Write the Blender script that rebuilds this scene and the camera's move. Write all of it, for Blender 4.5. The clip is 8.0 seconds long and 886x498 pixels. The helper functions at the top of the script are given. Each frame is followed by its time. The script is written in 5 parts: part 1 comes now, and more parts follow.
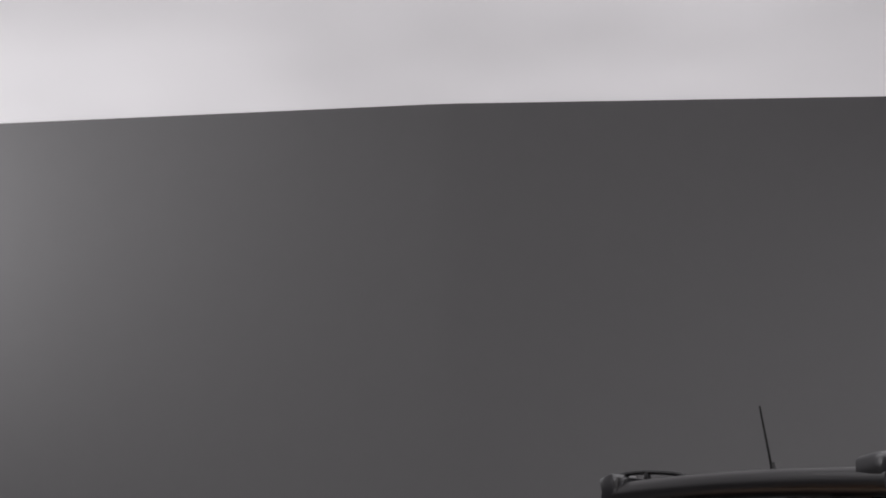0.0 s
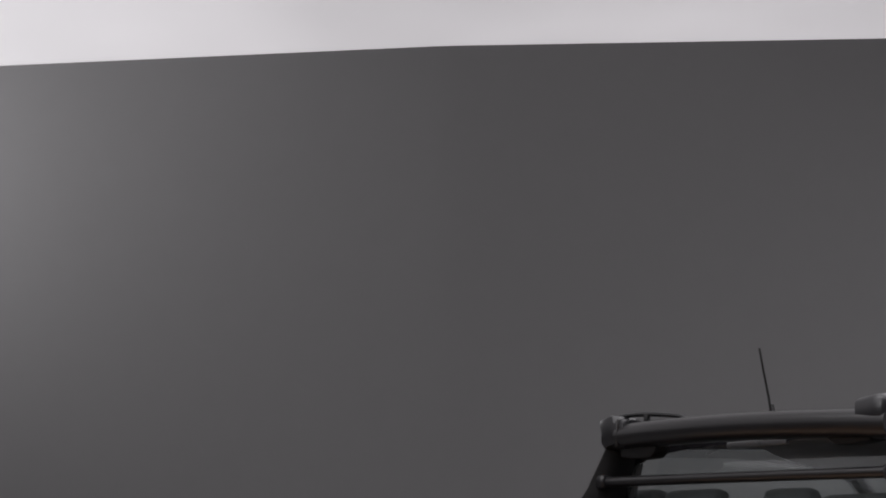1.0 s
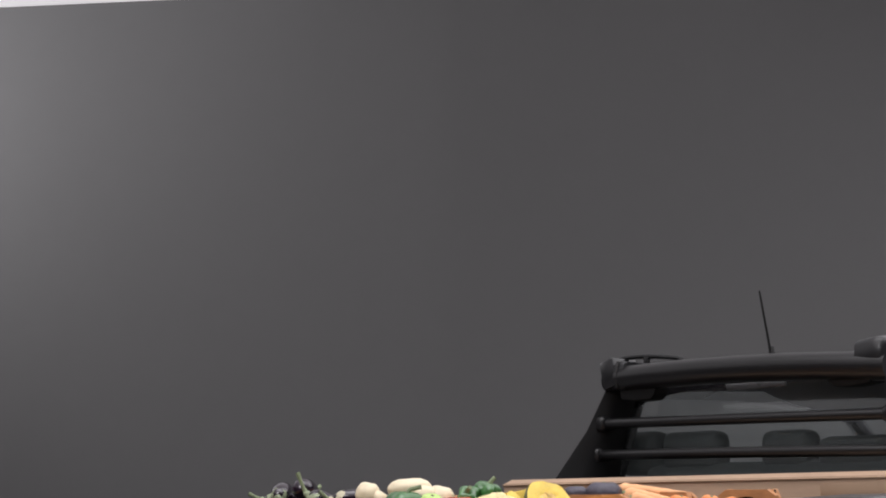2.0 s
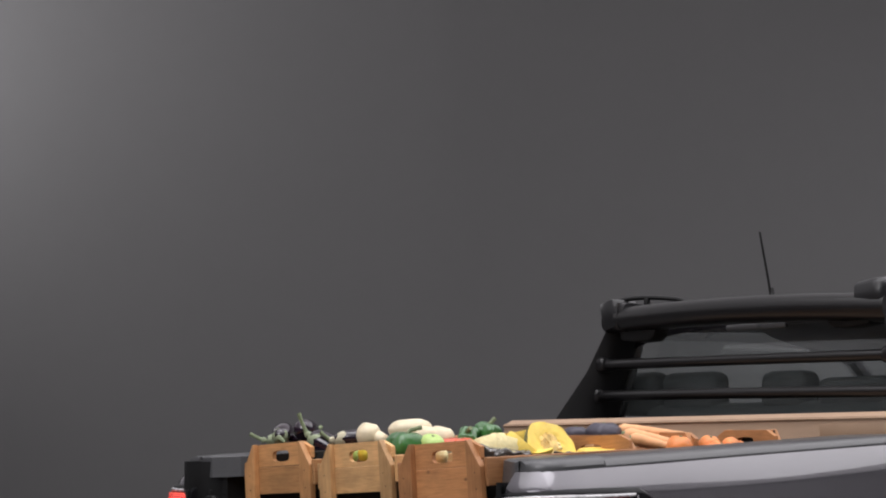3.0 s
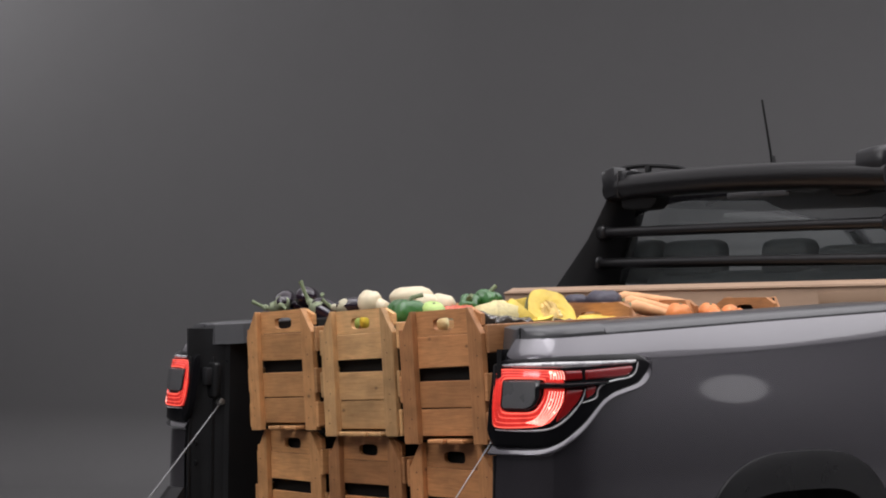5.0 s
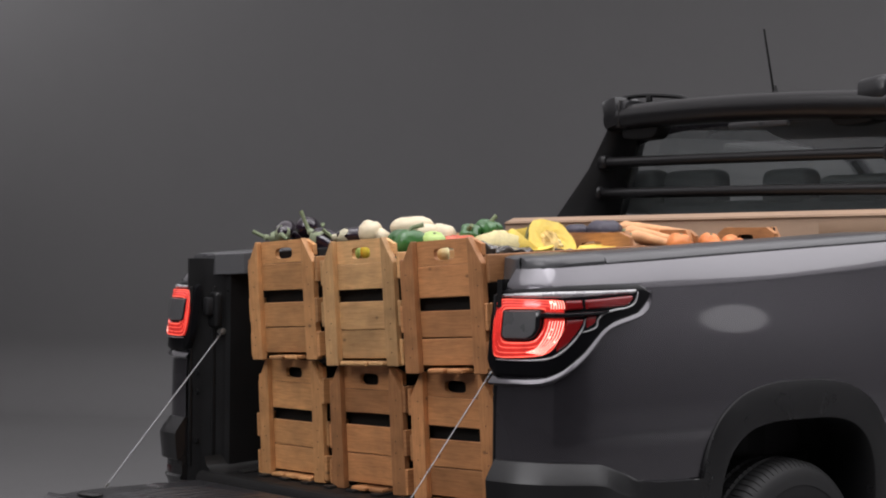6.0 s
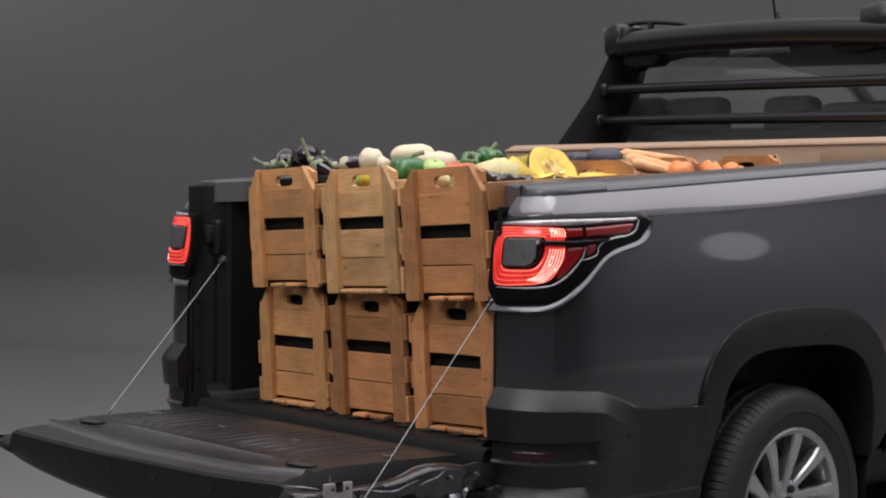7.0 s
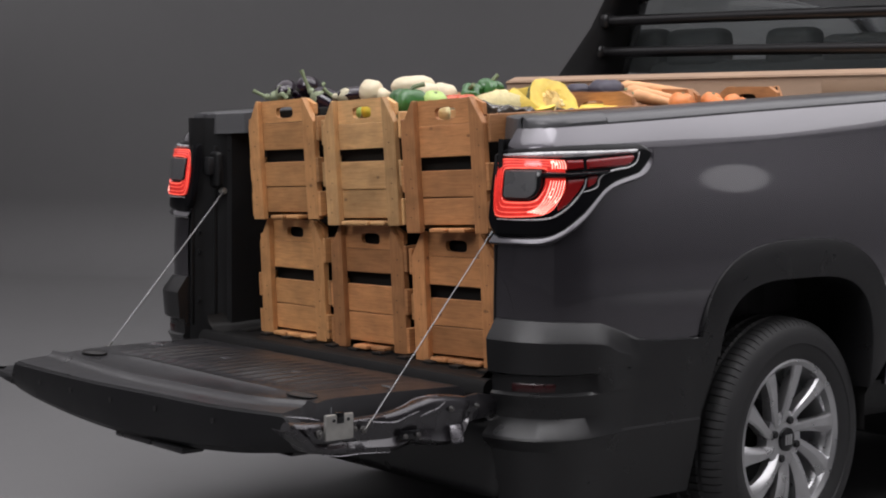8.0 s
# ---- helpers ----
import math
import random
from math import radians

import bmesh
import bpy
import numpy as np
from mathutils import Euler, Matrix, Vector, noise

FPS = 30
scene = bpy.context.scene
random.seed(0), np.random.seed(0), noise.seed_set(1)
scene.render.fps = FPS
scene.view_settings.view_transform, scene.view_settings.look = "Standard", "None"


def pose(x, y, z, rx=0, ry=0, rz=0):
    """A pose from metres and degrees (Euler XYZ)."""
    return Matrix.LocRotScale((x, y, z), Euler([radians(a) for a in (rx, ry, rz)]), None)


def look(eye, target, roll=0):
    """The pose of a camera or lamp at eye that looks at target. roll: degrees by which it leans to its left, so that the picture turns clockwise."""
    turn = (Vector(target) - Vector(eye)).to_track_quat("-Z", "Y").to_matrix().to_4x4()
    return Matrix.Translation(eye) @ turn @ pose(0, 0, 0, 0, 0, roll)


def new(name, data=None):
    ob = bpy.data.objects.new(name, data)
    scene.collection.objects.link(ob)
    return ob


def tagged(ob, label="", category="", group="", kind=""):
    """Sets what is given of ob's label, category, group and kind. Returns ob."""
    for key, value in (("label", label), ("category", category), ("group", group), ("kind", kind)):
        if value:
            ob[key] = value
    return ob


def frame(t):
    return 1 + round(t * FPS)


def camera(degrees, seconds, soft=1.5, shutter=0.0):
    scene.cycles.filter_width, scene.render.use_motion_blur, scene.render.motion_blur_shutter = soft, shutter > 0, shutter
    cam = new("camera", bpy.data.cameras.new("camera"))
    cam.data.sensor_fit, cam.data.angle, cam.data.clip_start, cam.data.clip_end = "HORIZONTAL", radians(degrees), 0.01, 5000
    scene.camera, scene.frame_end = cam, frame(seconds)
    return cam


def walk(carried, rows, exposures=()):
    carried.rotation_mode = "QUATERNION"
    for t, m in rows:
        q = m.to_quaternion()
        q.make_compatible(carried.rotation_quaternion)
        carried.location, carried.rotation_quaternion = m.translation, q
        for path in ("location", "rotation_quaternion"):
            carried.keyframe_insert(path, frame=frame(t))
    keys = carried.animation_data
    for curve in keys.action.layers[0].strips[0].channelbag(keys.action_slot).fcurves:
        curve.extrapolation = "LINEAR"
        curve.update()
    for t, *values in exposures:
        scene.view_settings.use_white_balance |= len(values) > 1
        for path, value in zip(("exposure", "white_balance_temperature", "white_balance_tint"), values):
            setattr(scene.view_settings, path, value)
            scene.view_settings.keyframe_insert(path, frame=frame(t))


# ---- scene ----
# World: z up, metres; the truck points along +y, its rear axle is at y = 0, its right side is +x.
cam = camera(28.83, 8.0, soft=2.0)
EYE, YAW, ROLL = Vector((3.493, -3.436, 1.094)), 49.87, 0.46


def tilt(pitch):
    a, b = radians(YAW), radians(pitch)
    return look(EYE, EYE + Vector((-math.sin(a) * math.cos(b), math.cos(a) * math.cos(b), math.sin(b))), ROLL)


TILTS = [(0.0, 13.022), (0.5, 12.078), (1.0, 11.119), (1.5, 10.157), (3.0, 7.258), (3.5, 6.211), (4.0, 5.125), (4.5, 4.010),
         (6.0, 0.545), (6.5, -0.644), (7.0, -1.856), (7.5, -3.050), (8.0, -4.117)]
walk(cam, [(t, tilt(p)) for t, p in TILTS])
scene.view_settings.exposure = 0.0

# ---- light: a bright white studio ceiling given its own glow, and unseen soft lamps under it ----
world = bpy.data.worlds.new("studio_air")
scene.world = world
world.use_nodes = True
world.node_tree.nodes["Background"].inputs[0].default_value = (0.5, 0.5, 0.52, 1)
world.node_tree.nodes["Background"].inputs[1].default_value = 0.02


def area_lamp(name, eye, target, sx, sy, watts, colour=(0.99, 0.97, 1.0)):
    data = bpy.data.lights.new(name, "AREA")
    data.shape, data.size, data.size_y, data.energy, data.color = "RECTANGLE", sx, sy, watts, colour
    ob = new(name, data)
    ob.matrix_world = look(eye, target)
    return ob


area_lamp("overhead_softbox", (1.85, 3.0, 4.9), (1.85, 3.0, 0), 5.1, 9.0, 255)
# Added fill with a limited spread, to brighten the floor and the load.
spot = area_lamp("overhead_grid_softbox", (0.2, -1.6, 4.88), (0.0, -1.0, 0), 4.8, 3.2, 52)
spot.data.spread = radians(105)
key = area_lamp("key_softbox", (1.6, -4.8, 4.7), (0.0, -0.7, 0.8), 3.0, 2.6, 33)
key.data.spread = radians(75)
front = area_lamp("front_softbox", (5.5, 5.18, 2.09), (0.8, -0.25, 0.97), 0.46, 0.54, 0.60)
front.data.shape = "ELLIPSE"
# Added fill: brightens the unseen east wall that the truck side mirrors.
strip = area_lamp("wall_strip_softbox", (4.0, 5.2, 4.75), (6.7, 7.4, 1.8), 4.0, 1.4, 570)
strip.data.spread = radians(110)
# Added fill: brightens the left of the backdrop; no such lamp is seen.
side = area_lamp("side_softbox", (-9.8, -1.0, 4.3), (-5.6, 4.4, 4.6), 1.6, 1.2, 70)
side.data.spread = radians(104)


# ---- materials ----
def tree(name):
    m = bpy.data.materials.new(name)
    m.use_nodes = True
    return m, m.node_tree.nodes, m.node_tree.links, m.node_tree.nodes["Principled BSDF"]


def plain(name, colour, rough=0.5, metal=0.0, vary=0.15, scale=8.0, bump=0.0, bump_scale=200.0, coat=0.0, spec=0.5, stretch=(1, 1, 1), rvary=0.1, coat_ior=1.5):
    """A surface with two scales of noise in colour and gloss, and a fine relief."""
    m, n, l, p = tree(name)
    tc, mp = n.new("ShaderNodeTexCoord"), n.new("ShaderNodeMapping")
    mp.inputs["Scale"].default_value = stretch
    l.new(tc.outputs["Object"], mp.inputs[0])
    big, fine = n.new("ShaderNodeTexNoise"), n.new("ShaderNodeTexNoise")
    big.inputs["Scale"].default_value, fine.inputs["Scale"].default_value = scale, scale * 11
    big.inputs["Detail"].default_value = fine.inputs["Detail"].default_value = 4
    for t in (big, fine):
        l.new(mp.outputs[0], t.inputs["Vector"])
    mix = n.new("ShaderNodeMath")
    mix.operation = "MULTIPLY_ADD"
    mix.inputs[1].default_value = 0.35
    l.new(fine.outputs[0], mix.inputs[0]), l.new(big.outputs[0], mix.inputs[2])
    ramp = n.new("ShaderNodeMapRange")
    ramp.inputs[1].default_value, ramp.inputs[2].default_value = 0.35, 1.0
    ramp.inputs[3].default_value, ramp.inputs[4].default_value = 1 - vary, 1 + vary
    l.new(mix.outputs[0], ramp.inputs[0])
    mul = n.new("ShaderNodeVectorMath")
    mul.operation = "SCALE"
    mul.inputs[0].default_value = colour
    l.new(ramp.outputs[0], mul.inputs["Scale"])
    l.new(mul.outputs[0], p.inputs["Base Color"])
    rr = n.new("ShaderNodeMapRange")
    rr.inputs[3].default_value, rr.inputs[4].default_value = max(0.02, rough - rvary), min(1, rough + rvary)
    l.new(big.outputs[0], rr.inputs[0])
    l.new(rr.outputs[0], p.inputs["Roughness"])
    p.inputs["Metallic"].default_value = metal
    p.inputs["Specular IOR Level"].default_value = spec
    p.inputs["Coat Weight"].default_value = coat
    p.inputs["Coat Roughness"].default_value = 0.04
    p.inputs["Coat IOR"].default_value = coat_ior
    if bump:
        b, t = n.new("ShaderNodeBump"), n.new("ShaderNodeTexNoise")
        t.inputs["Scale"].default_value = bump_scale
        l.new(tc.outputs["Object"], t.inputs["Vector"])
        b.inputs["Strength"].default_value, b.inputs["Distance"].default_value = bump, 0.002
        l.new(t.outputs[0], b.inputs["Height"])
        l.new(b.outputs[0], p.inputs["Normal"])
    return m


def wood(name, colour, dark, grainwise=(7, 7, 105)):
    """Pine board: long grain, knots, and a different tone for each board."""
    m, n, l, p = tree(name)
    tc, mp, info = n.new("ShaderNodeTexCoord"), n.new("ShaderNodeMapping"), n.new("ShaderNodeObjectInfo")
    off = n.new("ShaderNodeVectorMath")
    off.operation = "SCALE"
    off.inputs[0].default_value = (17, 31, 23)
    l.new(info.outputs["Random"], off.inputs["Scale"])
    l.new(tc.outputs["Object"], mp.inputs[0]), l.new(off.outputs[0], mp.inputs["Location"])
    mp.inputs["Scale"].default_value = grainwise
    grain, knot = n.new("ShaderNodeTexNoise"), n.new("ShaderNodeTexNoise")
    grain.inputs["Scale"].default_value, grain.inputs["Detail"].default_value, grain.inputs["Distortion"].default_value = 2.2, 8, 0.9
    l.new(mp.outputs[0], grain.inputs["Vector"])
    mp2 = n.new("ShaderNodeMapping")
    mp2.inputs["Scale"].default_value = (9, 9, 14)
    l.new(tc.outputs["Object"], mp2.inputs[0]), l.new(off.outputs[0], mp2.inputs["Location"])
    knot.inputs["Scale"].default_value, knot.inputs["Detail"].default_value = 1.3, 3
    l.new(mp2.outputs[0], knot.inputs["Vector"])
    ramp = n.new("ShaderNodeValToRGB")
    ramp.color_ramp.elements[0].position, ramp.color_ramp.elements[0].color = 0.24, (*dark, 1)
    ramp.color_ramp.elements[1].position, ramp.color_ramp.elements[1].color = 0.62, (*colour, 1)
    l.new(grain.outputs[0], ramp.inputs[0])
    kr = n.new("ShaderNodeMapRange")
    kr.inputs[1].default_value, kr.inputs[2].default_value, kr.inputs[3].default_value, kr.inputs[4].default_value = 0.3, 0.62, 0.80, 1.12
    l.new(knot.outputs[0], kr.inputs[0])
    tone = n.new("ShaderNodeMapRange")
    tone.inputs[3].default_value, tone.inputs[4].default_value = 0.66, 1.18
    l.new(info.outputs["Random"], tone.inputs[0])
    eye, er = n.new("ShaderNodeTexVoronoi"), n.new("ShaderNodeMapRange")
    eye.inputs["Scale"].default_value = 1.0
    l.new(mp2.outputs[0], eye.inputs["Vector"])
    er.inputs[1].default_value, er.inputs[2].default_value, er.inputs[3].default_value, er.inputs[4].default_value = 0.03, 0.085, 0.42, 1.0
    l.new(eye.outputs["Distance"], er.inputs[0])
    mul = n.new("ShaderNodeMath")
    mul.operation = "MULTIPLY"
    l.new(kr.outputs[0], mul.inputs[0]), l.new(tone.outputs[0], mul.inputs[1])
    mul2 = n.new("ShaderNodeMath")
    mul2.operation = "MULTIPLY"
    l.new(mul.outputs[0], mul2.inputs[0]), l.new(er.outputs[0], mul2.inputs[1])
    mul = mul2
    sc = n.new("ShaderNodeVectorMath")
    sc.operation = "SCALE"
    l.new(ramp.outputs[0], sc.inputs[0]), l.new(mul.outputs[0], sc.inputs["Scale"])
    l.new(sc.outputs[0], p.inputs["Base Color"])
    p.inputs["Roughness"].default_value = 0.55
    b = n.new("ShaderNodeBump")
    b.inputs["Strength"].default_value, b.inputs["Distance"].default_value = 0.35, 0.001
    l.new(grain.outputs[0], b.inputs["Height"]), l.new(b.outputs[0], p.inputs["Normal"])
    return m


def glowing(name, colour, base, strength, rough=0.12):
    m, n, l, p = tree(name)
    p.inputs["Base Color"].default_value = (*base, 1)
    p.inputs["Roughness"].default_value = rough
    p.inputs["Coat Weight"].default_value = 0.6
    t = n.new("ShaderNodeTexNoise")
    t.inputs["Scale"].default_value = 45
    r = n.new("ShaderNodeMapRange")
    r.inputs[1].default_value, r.inputs[2].default_value = 0.3, 0.7
    r.inputs[3].default_value, r.inputs[4].default_value = strength * 0.75, strength * 1.25
    tc = n.new("ShaderNodeTexCoord")
    l.new(tc.outputs["Object"], t.inputs["Vector"]), l.new(t.outputs[0], r.inputs[0]), l.new(r.outputs[0], p.inputs["Emission Strength"])
    p.inputs["Emission Color"].default_value = (*colour, 1)
    return m


def glassy(name, tint, strength, haze):
    """Clear thin pane with a pale haze mixed in to brighten it: it lets light straight through and mirrors more at a
    slant.
    """
    m, n, l, p = tree(name)
    n.remove(p)
    clear, gloss, film, slant, ramp, mix, veil = (n.new("ShaderNode" + k) for k in ("BsdfTransparent", "BsdfGlossy", "BsdfDiffuse", "LayerWeight", "MapRange", "MixShader", "MixShader"))
    clear.inputs["Color"].default_value, gloss.inputs["Roughness"].default_value, film.inputs["Color"].default_value = (*tint, 1), 0.03, (0.74, 0.80, 0.80, 1)
    slant.inputs["Blend"].default_value, veil.inputs[0].default_value = 0.2, haze
    ramp.inputs["To Min"].default_value, ramp.inputs["To Max"].default_value = 0.04 * strength, 0.6 * strength
    l.new(slant.outputs["Facing"], ramp.inputs["Value"]), l.new(ramp.outputs[0], mix.inputs[0])
    l.new(clear.outputs[0], veil.inputs[1]), l.new(film.outputs[0], veil.inputs[2])
    l.new(veil.outputs[0], mix.inputs[1]), l.new(gloss.outputs[0], mix.inputs[2])
    l.new(mix.outputs[0], n["Material Output"].inputs["Surface"])
    return m


WALL = plain("grey_studio_paint", (0.158, 0.157, 0.158), 0.85, vary=0.05, scale=0.5, bump=0.05, bump_scale=60)
FLOOR = WALL
# Unseen east wall: its darkness shapes the reflections in the truck side.
DARKWALL = plain("dark_unseen_wall", (0.045, 0.044, 0.046), 0.9, vary=0.08, scale=0.6)
PAINT = plain("graphite_metallic_paint", (0.074, 0.069, 0.080), 0.26, metal=0.8, vary=0.03, scale=5, coat=1.0, coat_ior=1.68, rvary=0.03)
RAILCAP = plain("satin_rail_cap", (0.080, 0.080, 0.084), 0.32, vary=0.12, scale=14, bump=0.1, bump_scale=700)
GATELINER = plain("moulded_tailgate_liner", (0.020, 0.0195, 0.0212), 0.31, spec=0.62, vary=0.2, scale=12, bump=0.12, bump_scale=500)
RIMMAT = plain("matt_tailgate_skin", (0.010, 0.010, 0.0112), 0.46, spec=0.24, vary=0.12, scale=10, bump=0.1, bump_scale=600)
PLASTIC = plain("black_grained_plastic", (0.012, 0.012, 0.0125), 0.45, spec=0.35, vary=0.15, scale=14, bump=0.25, bump_scale=900)
TRIM = plain("dark_grey_bumper_plastic", (0.010, 0.010, 0.0107), 0.30, vary=0.1, scale=10, bump=0.2, bump_scale=900)
BEDMAT = plain("black_bed_liner", (0.014, 0.0135, 0.013), 0.38, spec=0.4, vary=0.25, scale=16, bump=0.12, bump_scale=500)
LAMPBLACK = plain("lamp_bezel_black", (0.005, 0.005, 0.006), 0.30, spec=0.10, vary=0.1, scale=6, rvary=0.03)
GATEPAINT = plain("graphite_pressed_steel", (0.050, 0.047, 0.052), 0.28, metal=0.6, vary=0.12, scale=20, coat=0.8)
LEGMAT = plain("matt_black_bar_leg", (0.010, 0.010, 0.0105), 0.55, spec=0.2, vary=0.2, scale=20)
BAREND = plain("satin_grey_bar_end", (0.014, 0.014, 0.0155), 0.34, vary=0.15, scale=20)
GLOSSBLACK = plain("piano_black_plastic", (0.006, 0.006, 0.007), 0.12, vary=0.1, scale=6, rvary=0.03)
BARMAT = plain("satin_black_bar", (0.008, 0.0076, 0.0084), 0.33, spec=0.55, vary=0.1, scale=20, rvary=0.02)
RUBBER = plain("tyre_rubber", (0.020, 0.020, 0.021), 0.58, vary=0.2, scale=22, bump=0.2, bump_scale=300)
ALLOY = plain("silver_alloy_paint", (0.54, 0.54, 0.55), 0.3, metal=0.75, vary=0.06, scale=25, coat=0.4)
DARKMETAL = plain("dark_brake_metal", (0.03, 0.03, 0.032), 0.5, metal=0.6, vary=0.25, scale=30)
STEEL = plain("zinc_plated_steel", (0.50, 0.49, 0.46), 0.38, metal=0.8, vary=0.12, scale=60)
# Bright metal for the highlights drawn on the tailgate end and its tab.
EDGE = plain("bright_highlight_metal", (0.34, 0.33, 0.35), 0.28, metal=0.85, vary=0.35, scale=40)
GLINTMAT = plain("light_grey_glint", (0.11, 0.11, 0.115), 0.35, vary=0.4, scale=60, coat=0.3)
BOLTS = plain("dark_zinc_bolt", (0.16, 0.155, 0.15), 0.3, metal=0.8, vary=0.2, scale=90)
BRIGHT = plain("braided_steel_cable", (0.36, 0.36, 0.37), 0.55, metal=0.7, vary=0.2, scale=300)
CARD = plain("brown_cardboard", (0.42, 0.285, 0.195), 0.8, vary=0.12, scale=7, stretch=(1, 1, 6))
TAPE = plain("tan_packing_tape", (0.37, 0.245, 0.16), 0.6, vary=0.06, scale=9)
TONES = {"honey_pine": ((0.60, 0.305, 0.122), (0.44, 0.205, 0.078)), "pale_pine": ((0.68, 0.400, 0.178), (0.52, 0.280, 0.115)), "reddish_pine": ((0.54, 0.250, 0.100), (0.38, 0.160, 0.060))}
PINE, PINE_PALE, PINE_RED = (wood(n, c, d) for n, (c, d) in TONES.items())
POST = {m: wood(n + "_post", c, d, (105, 105, 7)) for m, (n, (c, d)) in zip((PINE, PINE_PALE, PINE_RED), TONES.items())}
NAIL = plain("rusty_nail", (0.07, 0.04, 0.03), 0.6, metal=0.5)
RED_LIT = glowing("lit_red_lens", (1.0, 0.045, 0.030), (0.45, 0.02, 0.02), 0.40)
RED_GLOW = glowing("glowing_red_ring", (1.0, 0.130, 0.090), (0.6, 0.08, 0.06), 1.05)
RED_HOT = glowing("bright_red_light_guide", (1.0, 0.40, 0.33), (0.7, 0.25, 0.2), 2.6)
RED_DARK = plain("unlit_red_lens", (0.20, 0.008, 0.009), 0.10, vary=0.1, scale=40, coat=0.4)
REFLECT = plain("dull_red_reflector", (0.030, 0.004, 0.005), 0.3, vary=0.2, scale=60)
LENS_GREY = plain("smoked_lens_insert", (0.085, 0.085, 0.088), 0.3, vary=0.12, scale=14, coat=0.6)
CLEAR = plain("clear_lens_edge", (0.42, 0.41, 0.42), 0.28, metal=0.3, vary=0.2, scale=30, coat=1.0)
GLASS = glassy("tinted_cab_glass", (0.97, 0.99, 0.99), 0.6, 0.025)
PANE = glassy("thin_cab_pane", (0.97, 0.99, 0.99), 0.4, 0.06)
AUBERGINE = plain("aubergine_skin", (0.014, 0.006, 0.014), 0.16, vary=0.3, scale=14, coat=0.6)
STALK = plain("green_stalk", (0.20, 0.245, 0.130), 0.6, vary=0.35, scale=30)
CALYX = plain("grey_green_calyx", (0.25, 0.29, 0.18), 0.6, vary=0.4, scale=40)
GOURD = plain("ivory_gourd_skin", (0.80, 0.69, 0.49), 0.42, vary=0.14, scale=18)
PEPPER = plain("green_pepper_skin", (0.042, 0.150, 0.034), 0.30, vary=0.35, scale=16, coat=0.6)
LIME = plain("pale_green_skin", (0.50, 0.68, 0.22), 0.35, vary=0.2, scale=18)
TOMATO = plain("tomato_skin", (0.62, 0.10, 0.035), 0.25, vary=0.25, scale=14, coat=0.4)
PULP = plain("yellow_pumpkin_flesh", (0.92, 0.67, 0.13), 0.55, vary=0.2, scale=26, bump=0.4, bump_scale=160)
YELLOW = plain("bright_yellow_skin", (0.95, 0.74, 0.09), 0.35, vary=0.15, scale=30)
SEEDS = plain("stringy_pumpkin_core", (0.82, 0.58, 0.20), 0.6, vary=0.5, scale=60, bump=0.8, bump_scale=220)
RIND = plain("mottled_pumpkin_rind", (0.20, 0.19, 0.075), 0.5, vary=0.8, scale=22)
PALE = plain("pale_pumpkin_flesh", (0.92, 0.79, 0.42), 0.5, vary=0.25, scale=30, bump=0.9, bump_scale=120)
SHOULDER = plain("pale_green_shoulder", (0.50, 0.46, 0.32), 0.4, vary=0.15, scale=20)
FILM = plain("crumpled_black_film", (0.060, 0.050, 0.042), 0.09, vary=0.6, scale=30, bump=0.9, bump_scale=45, coat=1.0)
CABBAGE = plain("purple_cabbage_leaf", (0.070, 0.064, 0.086), 0.5, vary=0.35, scale=18, bump=0.5, bump_scale=60)
CARROT = plain("carrot_skin", (0.80, 0.42, 0.20), 0.55, vary=0.2, scale=30, stretch=(1, 1, 1))
ONION = plain("onion_skin", (0.86, 0.29, 0.09), 0.42, vary=0.3, scale=24)
BEDFLOOR = plain("scuffed_bed_floor", (0.009, 0.0087, 0.0087), 0.55, spec=0.2, vary=0.3, scale=14, bump=0.2, bump_scale=400)
JAMBMAT = plain("black_jamb_plastic", (0.012, 0.012, 0.0125), 0.32, spec=0.35, vary=0.2, scale=16, bump=0.2, bump_scale=400)
LINER = plain("black_plastic_liner", (0.026, 0.025, 0.0255), 0.5, vary=0.3, scale=20)
# Near-black colour that stands in for the shade inside the crates.
CRATE_SHADE = plain("crate_shade_black", (0.010, 0.009, 0.008), 0.7, spec=0.2, vary=0.3, scale=20)
HEADLINER = plain("grey_headliner_cloth", (0.30, 0.29, 0.30), 0.9, vary=0.1, scale=20, bump=0.2, bump_scale=400)
SEAT = plain("dark_seat_fabric", (0.045, 0.049, 0.050), 0.8, vary=0.2, scale=20, bump=0.3, bump_scale=400)


# ---- mesh helpers ----
def part(name, bm, material, parent=None, label="", smooth=True, sharp=40):
    me = bpy.data.meshes.new(name)
    bmesh.ops.recalc_face_normals(bm, faces=bm.faces)
    if smooth:
        for f in bm.faces:
            f.smooth = True
        for e in bm.edges:
            if len(e.link_faces) == 2 and e.calc_face_angle(0) > radians(sharp):
                e.smooth = False
    bm.to_mesh(me)
    bm.free()
    me.materials.append(material)
    ob = new(name, me)
    if parent:
        ob.parent = parent
    if label:
        ob["label"] = label
    return ob


def holder(name, m, label, category, group=""):
    ob = new(name)
    ob.matrix_world = m
    return tagged(ob, label, category, group)


